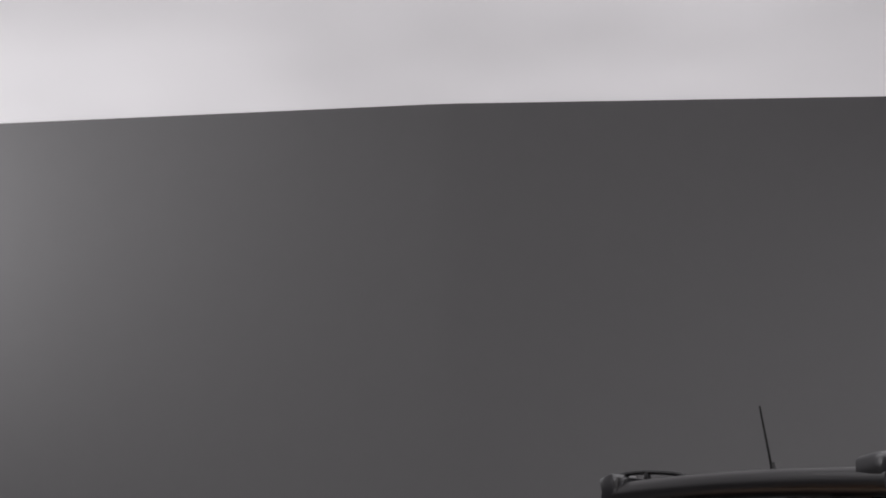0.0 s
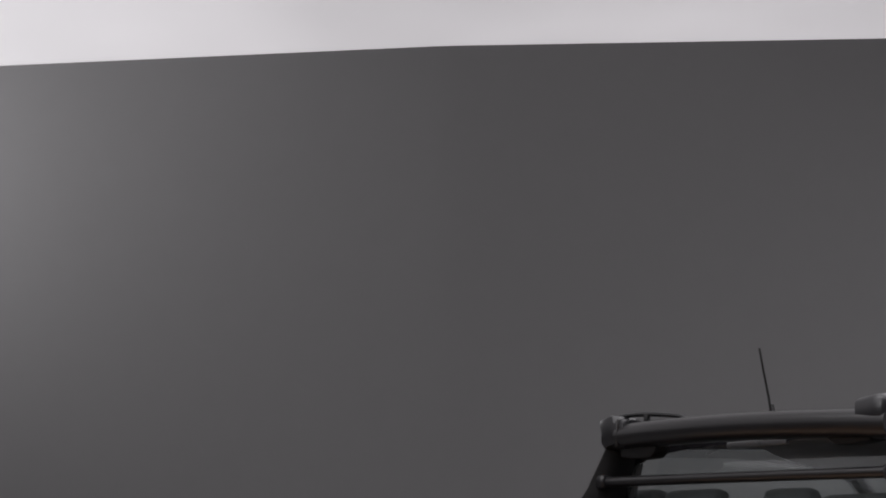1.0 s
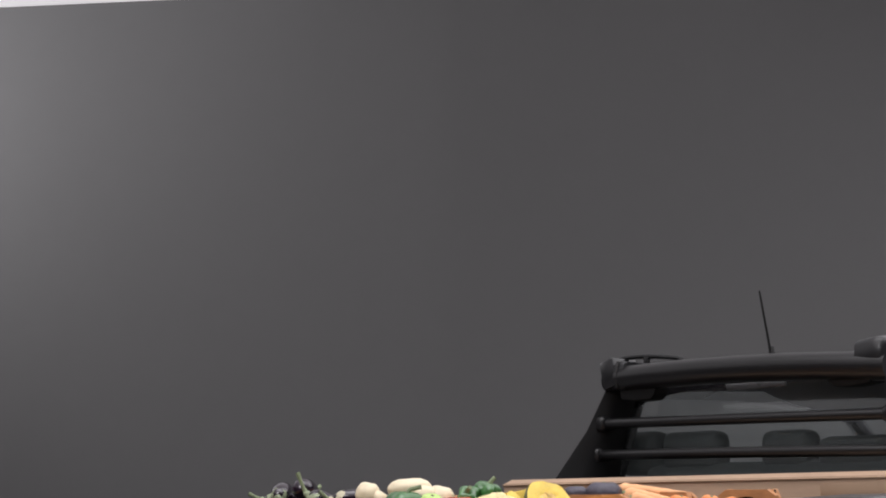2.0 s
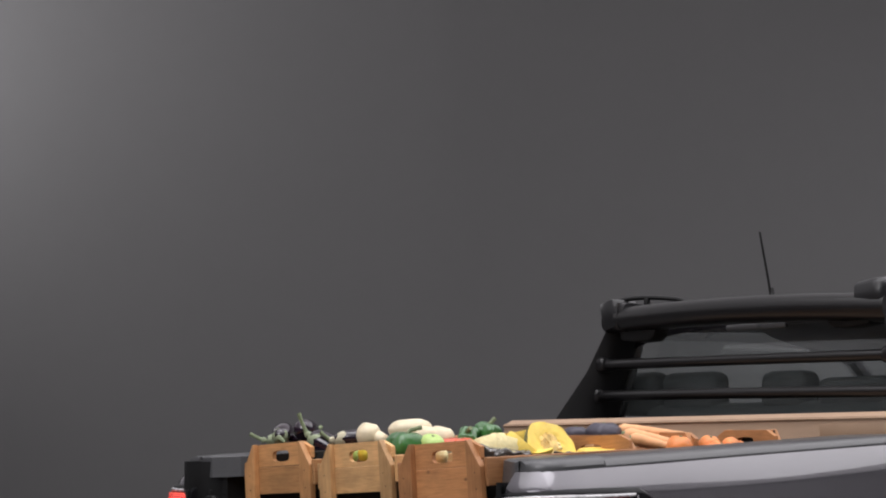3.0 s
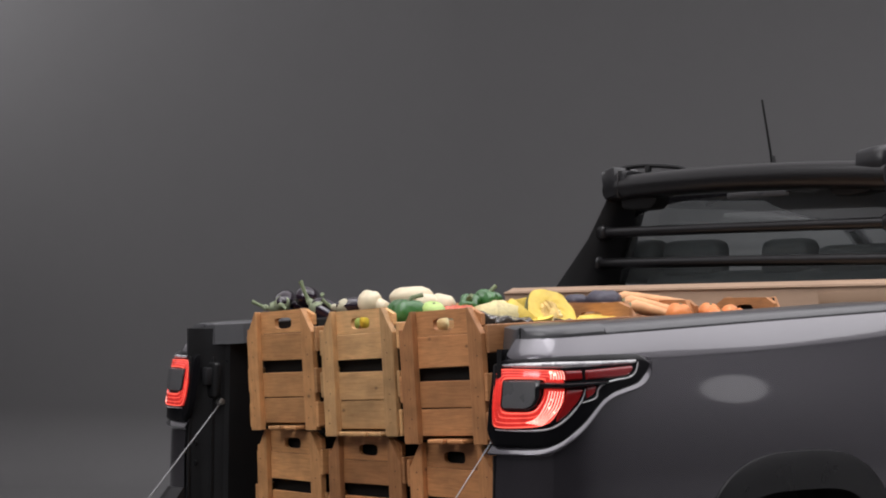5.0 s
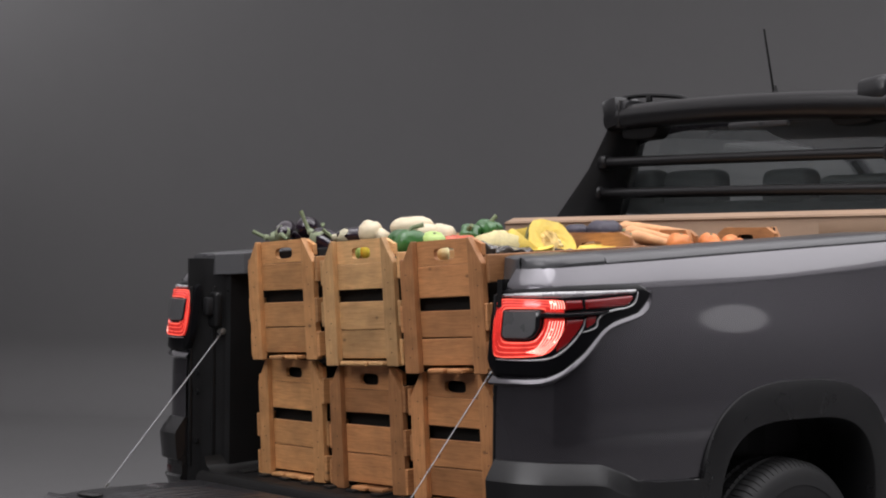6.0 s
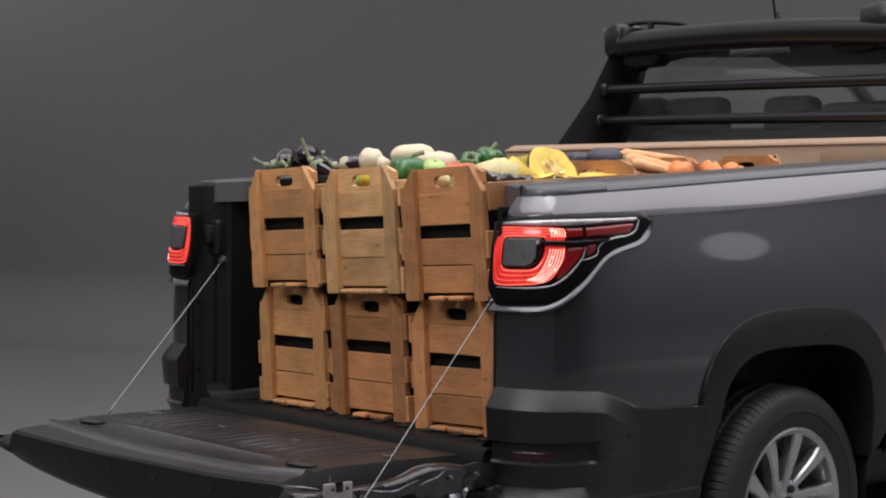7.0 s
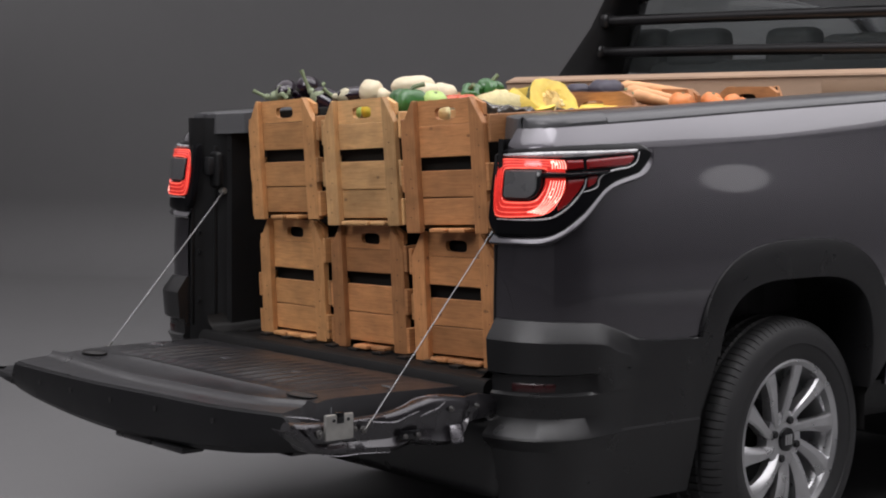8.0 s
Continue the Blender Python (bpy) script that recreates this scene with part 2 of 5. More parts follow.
def grid(points, closed_u=False, closed_v=False, caps=False, bm=None):
    """A skin over rows of points (rows along u, each a list along v)."""
    bm = bm or bmesh.new()
    rows = [[bm.verts.new(p) for p in r] for r in points]
    nu, nv = len(rows), len(rows[0])
    for i in range(nu if closed_u else nu - 1):
        for j in range(nv if closed_v else nv - 1):
            a, b = rows[i], rows[(i + 1) % nu]
            bm.faces.new((a[j], a[(j + 1) % nv], b[(j + 1) % nv], b[j]))
    if caps:
        bm.faces.new(rows[0][::-1])
        bm.faces.new(rows[-1])
    return bm


def block(size, at=(0, 0, 0), bevel=0.0, segs=2, bm=None, turn=None):
    """A box, its edges rounded by bevel."""
    out = bm or bmesh.new()
    made = bmesh.ops.create_cube(out, size=1.0)["verts"]
    bmesh.ops.scale(out, vec=size, verts=made)
    if bevel:
        edges = list({e for v in made for e in v.link_edges})
        r = bmesh.ops.bevel(out, geom=edges, offset=bevel, segments=segs, affect="EDGES", profile=0.5)
        made = list({v for f in r["faces"] for v in f.verts} | {v for v in made if v.is_valid})
    if turn:
        bmesh.ops.transform(out, matrix=turn, verts=made)
    bmesh.ops.translate(out, vec=at, verts=made)
    return out


def prism(outline, depth, to=None, bevel=0.0):
    """A flat outline in x, y thickened along z, then moved by the matrix to."""
    bm = bmesh.new()
    low = [bm.verts.new((x, y, 0)) for x, y in outline]
    face = bm.faces.new(low)
    r = bmesh.ops.extrude_face_region(bm, geom=[face])
    bmesh.ops.translate(bm, vec=(0, 0, depth), verts=[v for v in r["geom"] if isinstance(v, bmesh.types.BMVert)])
    if bevel:
        bmesh.ops.bevel(bm, geom=list(bm.edges), offset=bevel, segments=2, affect="EDGES", profile=0.5)
    if to:
        bmesh.ops.transform(bm, matrix=to, verts=bm.verts)
    return bm


def sweep(path, radius, sides=12, flat=1.0, bm=None, caps=True):
    """A tube along a path; radius is one number or one for each point; flat squeezes it upright."""
    path = [Vector(p) for p in path]
    rings = []
    for i, p in enumerate(path):
        d = (path[min(i + 1, len(path) - 1)] - path[max(i - 1, 0)]).normalized()
        side = d.cross(Vector((0, 0, 1)))
        side = side.normalized() if side.length > 1e-3 else Vector((1, 0, 0))
        up = side.cross(d).normalized()
        r = radius[i] if isinstance(radius, (list, tuple)) else radius
        rings.append([p + side * r * math.cos(a) + up * r * flat * math.sin(a) for a in (2 * math.pi * k / sides for k in range(sides))])
    return grid(rings, closed_v=True, caps=caps, bm=bm)


def lathe(profile, axis="x", steps=48, bm=None, closed=False):
    """Turns a profile of (along, radius) round an axis."""
    rows = []
    for k in range(steps):
        a = 2 * math.pi * k / steps
        c, s = math.cos(a), math.sin(a)
        rows.append([{"x": (h, r * s, r * c), "y": (r * s, h, r * c), "z": (r * c, r * s, h)}[axis] for h, r in profile])
    return grid(rows, closed_u=True, closed_v=closed, bm=bm)


def smoothline(pts, n):
    """n points along a Catmull-Rom curve through pts."""
    pts = [Vector(p) for p in pts]
    ext = [2 * pts[0] - pts[1]] + pts + [2 * pts[-1] - pts[-2]]
    out = []
    for i in range(n):
        u = i / (n - 1) * (len(pts) - 1)
        k = min(int(u), len(pts) - 2)
        t = u - k
        a, b, c, d = ext[k:k + 4]
        out.append(0.5 * (2 * b + (c - a) * t + (2 * a - 5 * b + 4 * c - d) * t * t + (3 * b - a - 3 * c + d) * t ** 3))
    return out


def lerp(x, table):
    """Piecewise linear reading of a table of (x, y)."""
    if x <= table[0][0]:
        return table[0][1]
    for (a, b), (c, d) in zip(table, table[1:]):
        if x <= c:
            return b + (d - b) * (x - a) / (c - a)
    return table[-1][1]


def ease(x, a, b):
    u = min(1, max(0, (x - a) / (b - a)))
    return u * u * (3 - 2 * u)


# ---- the studio ----
TOP = 5.0
PLAN = [(-14.0, -2.55), (-8.44, 2.15), (-5.85, 4.33), (-5.72, 4.45), (-3.55, 6.64), (3.0, 13.4)]


def wall_run(name, plan, label, mat=WALL):
    """An upright wall over a plan line, with a swept cove at its foot."""
    rows = []
    for i, (x, y) in enumerate(plan):
        a, b = Vector(plan[max(i - 1, 0)]), Vector(plan[min(i + 1, len(plan) - 1)])
        d = (b - a).normalized()
        inward = Vector((d.y, -d.x))
        q = Vector((x, y)) + inward * 0.9
        q2 = Vector((x, y)) + inward * 1.6
        row = [(q2.x, q2.y, -0.02), (q.x, q.y, 0.004)]
        for k in range(17):
            t = math.pi / 2 * k / 16
            q = Vector((x, y)) + inward * 0.55 * (1 - math.sin(t))
            row.append((q.x, q.y, 0.004 + 0.55 * (1 - math.cos(t))))
        row.append((x, y, 1.2))
        row.append((x, y, TOP))
        back = Vector((x, y)) - inward * 0.15
        row += [(back.x, back.y, TOP), (back.x, back.y, 0.0)]
        rows.append(row)
    return tagged(part(name, grid(rows), mat, sharp=60), label, "wall", kind="structure")


wall_run("wall_north", PLAN, "tall matt grey studio backdrop wall with a coved foot")
# Added out of view: stands near and dark for the truck side to mirror.
wall_run("wall_east", [(3.0, 13.4), (6.2, 7.5), (7.6, 2.0), (7.4, -3.5)], "unseen dark grey wall added to shape the truck side reflections", DARKWALL)
wall_run("wall_south", [(7.4, -3.5), (6.5, -9.0), (-4.0, -13.0)], "plain matt grey studio wall")
wall_run("wall_west", [(-4.0, -13.0), (-13.5, -10.0), (-14.0, -2.55)], "plain matt grey studio wall")
tagged(part("floor", block((40, 40, 0.2), (-1, 0, -0.1)), FLOOR), "smooth grey painted studio floor", "floor", kind="structure")


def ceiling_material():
    """White ceiling whose brightness is put in as emission, made uneven by broad noise."""
    m, n, l, p = tree("glowing_white_ceiling")
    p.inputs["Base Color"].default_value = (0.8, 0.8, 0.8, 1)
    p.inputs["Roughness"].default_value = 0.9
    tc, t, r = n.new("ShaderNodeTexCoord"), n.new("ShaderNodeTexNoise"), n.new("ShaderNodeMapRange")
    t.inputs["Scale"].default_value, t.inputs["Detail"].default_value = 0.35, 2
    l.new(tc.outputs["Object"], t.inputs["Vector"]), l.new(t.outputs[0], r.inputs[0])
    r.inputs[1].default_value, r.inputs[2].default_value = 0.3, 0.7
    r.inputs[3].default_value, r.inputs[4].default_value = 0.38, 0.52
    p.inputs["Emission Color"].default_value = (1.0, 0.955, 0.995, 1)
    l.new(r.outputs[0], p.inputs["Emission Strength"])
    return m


tagged(part("ceiling", block((40, 40, 0.1), (-1, 0, TOP + 0.055)), ceiling_material()), "white studio ceiling with an added glow", "ceiling", kind="structure")

# ---- the pickup truck ----
truck = holder("pickup_truck", Matrix(), "dark graphite grey pickup truck with its tailgate lowered, loaded with crates", "truck")
CURVE = smoothline([(0.600, -0.880, 0), (0.657, -0.877, 0), (0.718, -0.861, 0), (0.766, -0.820, 0), (0.789, -0.755, 0), (0.7970, -0.65, 0), (0.7998, -0.5, 0)] + [(0.812 - 0.0055 * (0.95 - 0.2 * k) ** 2, 0.05 + 0.2 * k, 0) for k in range(-2, 5)] + [(0.812, 2.2, 0), (0.80, 3.0, 0), (0.74, 3.45, 0)], 700)
RUN = [0.0]
for p, q in zip(CURVE, CURVE[1:]):
    RUN.append(RUN[-1] + (q - p).length)


def plan_at(a):
    """Place and outward direction on the truck's plan outline, a metres along it from the tail."""
    k = int(min(max(np.searchsorted(RUN, a) - 1, 0), len(RUN) - 2))
    t = (a - RUN[k]) / (RUN[k + 1] - RUN[k])
    p, d = CURVE[k].lerp(CURVE[k + 1], t), (CURVE[k + 1] - CURVE[k]).normalized()
    return p, Vector((d.y, -d.x, 0))


def along(y):
    """How far along the outline the side reaches y (ahead of the rear corner)."""
    ys = [c.y for c in CURVE]
    return float(np.interp(y, ys, RUN))


def rail(y):
    return 1.086 + 0.064 * (y + 0.897)


def crease(y):
    return 1.047 + 0.058 * max(0.0, y + 0.45)


def soft(x, table):
    """Smooth reading of a table of (x, y)."""
    k = 0
    while k < len(table) - 2 and x > table[k + 1][0]:
        k += 1
    (a, b), (c, d) = table[k], table[k + 1]
    m0 = (d - table[max(k - 1, 0)][1]) / (c - table[max(k - 1, 0)][0])
    m1 = (table[min(k + 2, len(table) - 1)][1] - b) / (table[min(k + 2, len(table) - 1)][0] - a)
    h, t = c - a, min(1, max(0, (x - a) / (c - a)))
    return (2 * t ** 3 - 3 * t * t + 1) * b + (t ** 3 - 2 * t * t + t) * h * m0 + (3 * t * t - 2 * t ** 3) * d + (t ** 3 - t * t) * h * m1


def inset(z, y):
    """How far the side's skin lies inside the widest outline at that height."""
    z0, z1, z2 = crease(y) - 0.014, crease(y) + 0.012, rail(y)
    if z < z0:
        return 0.28 * (z - 0.72) ** 2 * (1 if z > 0.72 else 0.6)
    # a soft shoulder: the lean grows quickly round the crease, then slowly up to the rail
    foot, lean = 0.28 * (z0 - 0.72) ** 2, 0.56 * (z0 - 0.72)
    total = 0.064 + 0.012 * ease(y, -0.6, 0.0)
    lean1 = (total - foot - 0.5 * lean * (z1 - z0) - 0.12 * (z2 - z1)) / (0.5 * (z1 - z0) + z2 - z1)
    d = min(z, z1) - z0
    far = foot + lean * d + 0.5 * (lean1 - lean) / (z1 - z0) * d * d
    d = max(0.0, min(z, z2) - z1)
    return far + lean1 * d + 0.12 / (z2 - z1) * d * d + 0.06 * max(0.0, z - z2)


def skin(a, z, out=0.0, s=1):
    p, n = plan_at(a)
    if s < 0:
        out += 0.025 * math.exp(-((a - 0.15) / 0.075) ** 2) * (1 if z > 0.84 else 0.75)
    q = p + n * (out - inset(z, p.y))
    return Vector((s * q.x, q.y, z))


def patch(aa, lo, hi, out, edge=0.004, rows=6, s=1, floor=0.0):
    """A piece that lies on the truck's side between the lines lo and hi, raised by out, with its rim rounded down to floor."""
    pts = []
    n = len(aa)
    for i, a in enumerate(aa):
        l, h = lo(a), hi(a)
        e = min(edge, (h - l) / 3)
        end = i in (0, n - 1)
        zs = [(l, floor), (l + 0.15 * e, floor + 0.6 * (out - floor)), (l + e, out)]
        zs += [(l + e + (h - l - 2 * e) * k / rows, out) for k in range(1, rows)]
        zs += [(h - e, out), (h - 0.15 * e, floor + 0.6 * (out - floor)), (h, floor)]
        pts.append([skin(a, z, floor if end else o, s) for z, o in zs])
    return grid(pts)


def steps(a, b, n):
    return [a + (b - a) * i / n for i in range(n + 1)]


# wheel arch lines: (y, z) for an angle from the rear foot over the top to the front foot
def arch(u, cy, half, base, top, p):
    c, s = math.cos(u), math.sin(u)
    return cy - half * math.copysign(abs(c) ** (2 / p), c), base + (top - base) * abs(s) ** (2 / p)


def arch_out(u):
    return arch(u, -0.005, 0.372, 0.500, 0.819, 2.8)


def arch_in(u):
    return arch(u, -0.012, 0.300, 0.420, 0.722, 3.6)


ARCH_LINE = [arch_out(math.pi * k / 60) for k in range(61)]


def body_low(a):
    y = plan_at(a)[0].y
    if y < -0.377:
        return lerp(y, [(-0.905, 0.666), (-0.78, 0.661), (-0.70, 0.655), (-0.655, 0.640), (-0.58, 0.612), (-0.525, 0.604), (-0.377, 0.600)])
    if y < 0.367:
        return max(0.600 if y < 0 else 0.42, lerp(y, ARCH_LINE))
    return 0.42


for s in (1, -1):
    aa = steps(0.045, 0.30, 28) + steps(0.31, 0.60, 20) + [along(y) for y, z in ARCH_LINE[1:-1]] + steps(along(0.3675), along(0.80), 16)
    pts = []
    for a in aa:
        l, y = body_low(a), plan_at(a)[0].y
        h = rail(y)
        zs = [l, l + 0.004] + [l + 0.004 + (0.850 - l - 0.004) * k / 20 for k in range(1, 21)] + [0.850 + (h - 0.850) * k / 44 for k in range(1, 45)]
        row = [skin(a, l, -0.012, s)] + [skin(a, z, 0, s) for z in zs] + [skin(a, h, -0.03, s)]
        pts.append(row)
    part("side_panel", grid(pts), PAINT, truck, sharp=35)
    # door and wing ahead of the load bed
    for name, y0, y1 in (("door", 0.806, 2.05), ("wing", 2.056, 3.44)):
        pts = []
        for a in steps(along(y0), along(y1), 14):
            y = plan_at(a)[0].y
            h = rail(y) if y < 2.3 else rail(2.3) - 0.16 * (y - 2.3)
            pts.append([skin(a, z, 0, s) for z in steps(0.42, h, 16)] + [skin(a, h, -0.10, s)])
        part(name, grid(pts), PAINT, truck)
    sill = [[(s * x, y, z) for x, z in ((0.775, 0.43), (0.772, 0.415), (0.745, 0.36), (0.70, 0.32), (0.66, 0.31))] for y in (0.33, 0.36, 1.5, 2.40)]
    part("sill", grid(sill), PLASTIC, truck, "black plastic sill under the door")
    # arch flare
    pts = []
    for k in range(4, 61):
        u = math.pi * k / 60
        (yo, zo), (yi, zi) = arch_out(u), arch_in(u)
        row = []
        for t, out in ((0, -0.002), (0.015, 0.004), (0.10, 0.0065), (0.30, 0.0095), (0.6, 0.0115), (0.9, 0.0125), (0.98, 0.0115), (1.0, 0.008), (1.0, -0.05), (1.0, -0.13)):
            y, z = yo + (yi - yo) * t, zo + (zi - zo) * t
            if out > 0:
                out = 0.0100 + (out - 0.0100) * ease(u, 0.15, 0.75) if u < 1 else out
            row.append(skin(along(y), z, out, s))
        pts.append(row)
    part("arch_flare", grid(pts), TRIM, truck, "matt dark grey plastic wheel arch flare")
    # wheel housing behind the flare
    hoop = [arch(v, -0.01, 0.335, 0.30, 0.752, 3.2) for v in steps(0, math.pi, 40)]
    part("wheel_housing", grid([[(s * x, y, z) for y, z in hoop] for x in (0.765, 0.588)] + [[(s * 0.588, -0.01 + 0.02 * (y + 0.01), 0.30) for y, z in hoop]]), LINER, truck)
    # bumper corner
    pts = []
    aa = steps(0.045, 0.26, 20) + [along(y) for y in steps(-0.74, -0.30, 30)]
    for i, a in enumerate(aa):
        y, top = plan_at(a)[0].y, body_low(a) if plan_at(a)[0].y < -0.40 else 0.600
        k, far = ease(y, -0.74, -0.58), ease(y, -0.85, -0.58)
        fade, flush = ease(y, -0.62, -0.50), ease(y, -0.44, -0.39)
        w1 = 0.033 * (1 - k) + (0.012 - 0.0012 * flush) * k
        w2 = w1 - 0.017 * (1 - ease(y, -0.76, -0.68))
        w3 = (0.060 if s > 0 else -0.010) * (1 - far) + 0.0125 * far
        drop = 0.040 + 0.008 * math.sin(math.pi * k)
        sunk = 0.018 * (1 - far)
        prof = [(top + 0.002, -0.012 + 0.0222 * flush), (top, 0.004 + 0.0065 * fade), (top - 0.006, 0.008 + 0.003 * fade), (top - drop + 0.004, w1 - 0.003 * (1 - fade)), (top - drop - 0.004, w1 + 0.001 * (1 - fade)), (top - 0.075, w1), (0.549, w1 - 0.002 * (1 - fade)),
                (0.543, w2), (0.505, w2 + 0.002 * (1 - fade)), (0.499, w1 - 0.4 * sunk), (0.480, w1 - 0.8 * sunk), (0.454, w1 - 1.3 * sunk), (0.446, w1 - 1.25 * sunk), (0.410, w3 - 0.003), (0.404, w3),
                (0.396, w3 - 0.006 + 0.005 * far), (0.375, w3 - 0.026 + 0.023 * far), (0.330, w3 - 0.035 + 0.028 * far), (0.290, w3 - 0.038 + 0.026 * far), (0.225, w3 - 0.040 + 0.020 * far), (0.205, -0.10)]
        if i in (0, len(aa) - 1):
            pts.append([skin(a, z, min(-0.05, o - 0.02), s) for z, o in prof])
        fore = [along(min(y, lerp(z, [(0.24, -0.358), (0.42, -0.362), (0.52, -0.328), (0.60, -0.296)]))) if y > -0.45 else a for z, o in prof]
        ring = [skin(f, z, o, s) for f, (z, o) in zip(fore, prof)]
        if i == len(aa) - 1:
            pts[-1] = ring
            ring = [skin(f, z, -0.06, s) for f, (z, o) in zip(fore, prof)]
        pts.append(ring)
    part("bumper_corner", grid(pts), TRIM, truck, "matt dark grey plastic bumper corner", sharp=28)
    refl = part("reflector", patch(steps(0.092, 0.197, 12), lambda a: 0.506, lambda a: 0.527, 0.0185, 0.003, 2, s, 0.014), REFLECT, truck, "small dark red bumper reflector")
    part("trim_line", patch(steps(0.07, 0.31, 24), lambda a: 0.497, lambda a: 0.5005, 0.0180, 0.001, 1, s, 0.014), LINER, truck)
    # bright bevelled lip of the body under the lamp
    LIP = [(0.030, 0.834), (0.10, 0.835), (0.165, 0.839), (0.21, 0.858), (0.262, 0.893), (0.322, 0.945), (0.365, 0.964), (0.440, 0.983), (0.474, 1.008), (0.484, 1.040)]
    rows = []
    line = smoothline([(a, z, 0) for a, z in LIP], 50)
    for i, q in enumerate(line):
        d = (line[min(i + 1, 49)] - line[max(i - 1, 0)]).normalized()
        nrm = Vector((-d.y, d.x, 0))
        w = 0.0200
        rows.append([skin(q.x + nrm.x * w * t, q.y + nrm.y * w * t, o, s) for t, o in ((-0.40, -0.002), (-0.26, 0.006), (-0.10, 0.0125), (0.04, 0.0145), (0.14, 0.0138), (0.55, 0.0060), (0.95, -0.001), (1.15, -0.006))])
    part("lamp_surround", grid(rows), PAINT, truck, "bevelled graphite body lip round the lamp", sharp=50)

    # tail lamp
    H_TOP = [(0.016, 1.016), (0.022, 1.035), (0.05, 1.042), (0.18, 1.048), (0.337, 1.055), (0.455, 1.056), (0.472, 1.048), (0.480, 1.036)]
    H_LOW = [(0.016, 0.910), (0.020, 0.880), (0.030, 0.858), (0.046, 0.849), (0.165, 0.850), (0.203, 0.860), (0.262, 0.898), (0.319, 0.945), (0.361, 0.967), (0.440, 0.988), (0.470, 1.012), (0.480, 1.034)]
    lamp = part("tail_lamp", patch(steps(0.016, 0.06, 8) + steps(0.065, 0.455, 50) + steps(0.458, 0.480, 8), lambda a: lerp(a, H_LOW), lambda a: lerp(a, H_TOP), 0.012, 0.010, 8, s, -0.004), LAMPBLACK, truck, "glossy black lamp housing with lit red lens")
    OUTER = [(0.035, 0.997), (0.040, 1.013), (0.056, 1.021), (0.134, 1.021), (0.206, 1.019), (0.212, 1.012), (0.213, 0.962), (0.201, 0.938), (0.183, 0.910), (0.159, 0.898), (0.123, 0.893), (0.058, 0.891), (0.041, 0.903), (0.035, 0.946)]
    INNER = [(0.060, 0.985), (0.063, 0.994), (0.074, 0.999), (0.130, 1.000), (0.158, 0.999), (0.164, 0.994), (0.164, 0.972), (0.159, 0.954), (0.147, 0.936), (0.136, 0.930), (0.122, 0.928), (0.076, 0.928), (0.064, 0.936), (0.060, 0.955)]

    def hoop_line(t):
        """A closed line in the lens ring, from its inner rim (0) to its outer rim (1)."""
        pts = [Vector((p[0] + (q[0] - p[0]) * t, p[1] + (q[1] - p[1]) * t, 0)) for p, q in zip(INNER, OUTER)]
        return smoothline(pts + pts[:1], 85)[:-1]

    turn_in = -0.011 if s < 0 else 0.0
    RING = [(0.0, 0.012), (0.06, 0.0172), (0.30, 0.0180), (0.36, 0.0172), (0.62, 0.0176), (0.68, 0.0168), (0.92, 0.0162), (1.0, 0.010)]
    lens = part("red_lens", grid([list(r) for r in zip(*[[skin(q.x, q.y, o, s) for q in hoop_line(t)] for t, o in RING])], closed_u=True), RED_LIT, lamp, "lit bright red lens ring")
    for t, w in ((0.08, 0.0021), (0.36, 0.0011), (0.66, 0.0011), (0.93, 0.0018)):
        line = [skin(q.x, q.y, 0.0172, s) for q in hoop_line(t)]
        part("glow_ring", grid([[p + (0.0, 0.0, 1.0)[2] * Vector((0, 0, w * math.sin(b))) + Vector((0.8 * s, -0.6, 0)) * w * 0.6 * math.cos(b) for b in steps(0, 2 * math.pi * 5 / 6, 5)] for p in line], closed_u=True, closed_v=True), RED_GLOW, lens)
    part("dark_red_lens", patch(steps(0.2135, 0.264, 12), lambda a: lerp(a, [(0.21, 0.9955), (0.264, 0.999)]), lambda a: lerp(a, [(0.21, 1.0185), (0.264, 1.020)]), 0.0165, 0.004, 3, s, 0.010), RED_DARK, lamp, "unlit dark red lens")
    part("dark_red_lens", patch(steps(0.270, 0.421, 26), lambda a: lerp(a, [(0.27, 0.9985), (0.385, 1.005), (0.405, 1.010), (0.421, 1.025)]), lambda a: lerp(a, [(0.27, 1.0195), (0.285, 1.021), (0.417, 1.030), (0.421, 1.029)]), 0.0165, 0.004, 3, s, 0.010), RED_DARK, lamp, "unlit dark red lens tip")
    part("lower_red_lens", patch(steps(0.190, 0.263, 16), lambda a: lerp(a, [(0.190, 0.905), (0.214, 0.921), (0.248, 0.954), (0.263, 0.976)]), lambda a: lerp(a, [(0.190, 0.916), (0.2135, 0.958), (0.2145, 0.977), (0.263, 0.979)]), 0.0160, 0.004, 3, s, 0.010), RED_DARK, lamp, "unlit dark red lens")
    part("lower_red_lens", patch(steps(0.268, 0.302, 8), lambda a: lerp(a, [(0.268, 0.957), (0.291, 0.966), (0.302, 0.983)]), lambda a: lerp(a, [(0.268, 0.978), (0.278, 0.984), (0.302, 0.986)]), 0.0150, 0.003, 2, s, 0.010), RED_DARK, lamp, "unlit dark red lens")
    part("insert_frame", patch(steps(0.058 + turn_in, 0.160 + turn_in, 22), lambda a: lerp(a - turn_in, [(0.058, 0.944), (0.066, 0.931), (0.128, 0.931), (0.147, 0.940), (0.160, 0.965)]), lambda a: lerp(a - turn_in, [(0.058, 0.990), (0.063, 0.998), (0.154, 0.999), (0.160, 0.995)]), 0.0195, 0.004, 3, s, 0.012), GLOSSBLACK, lamp)
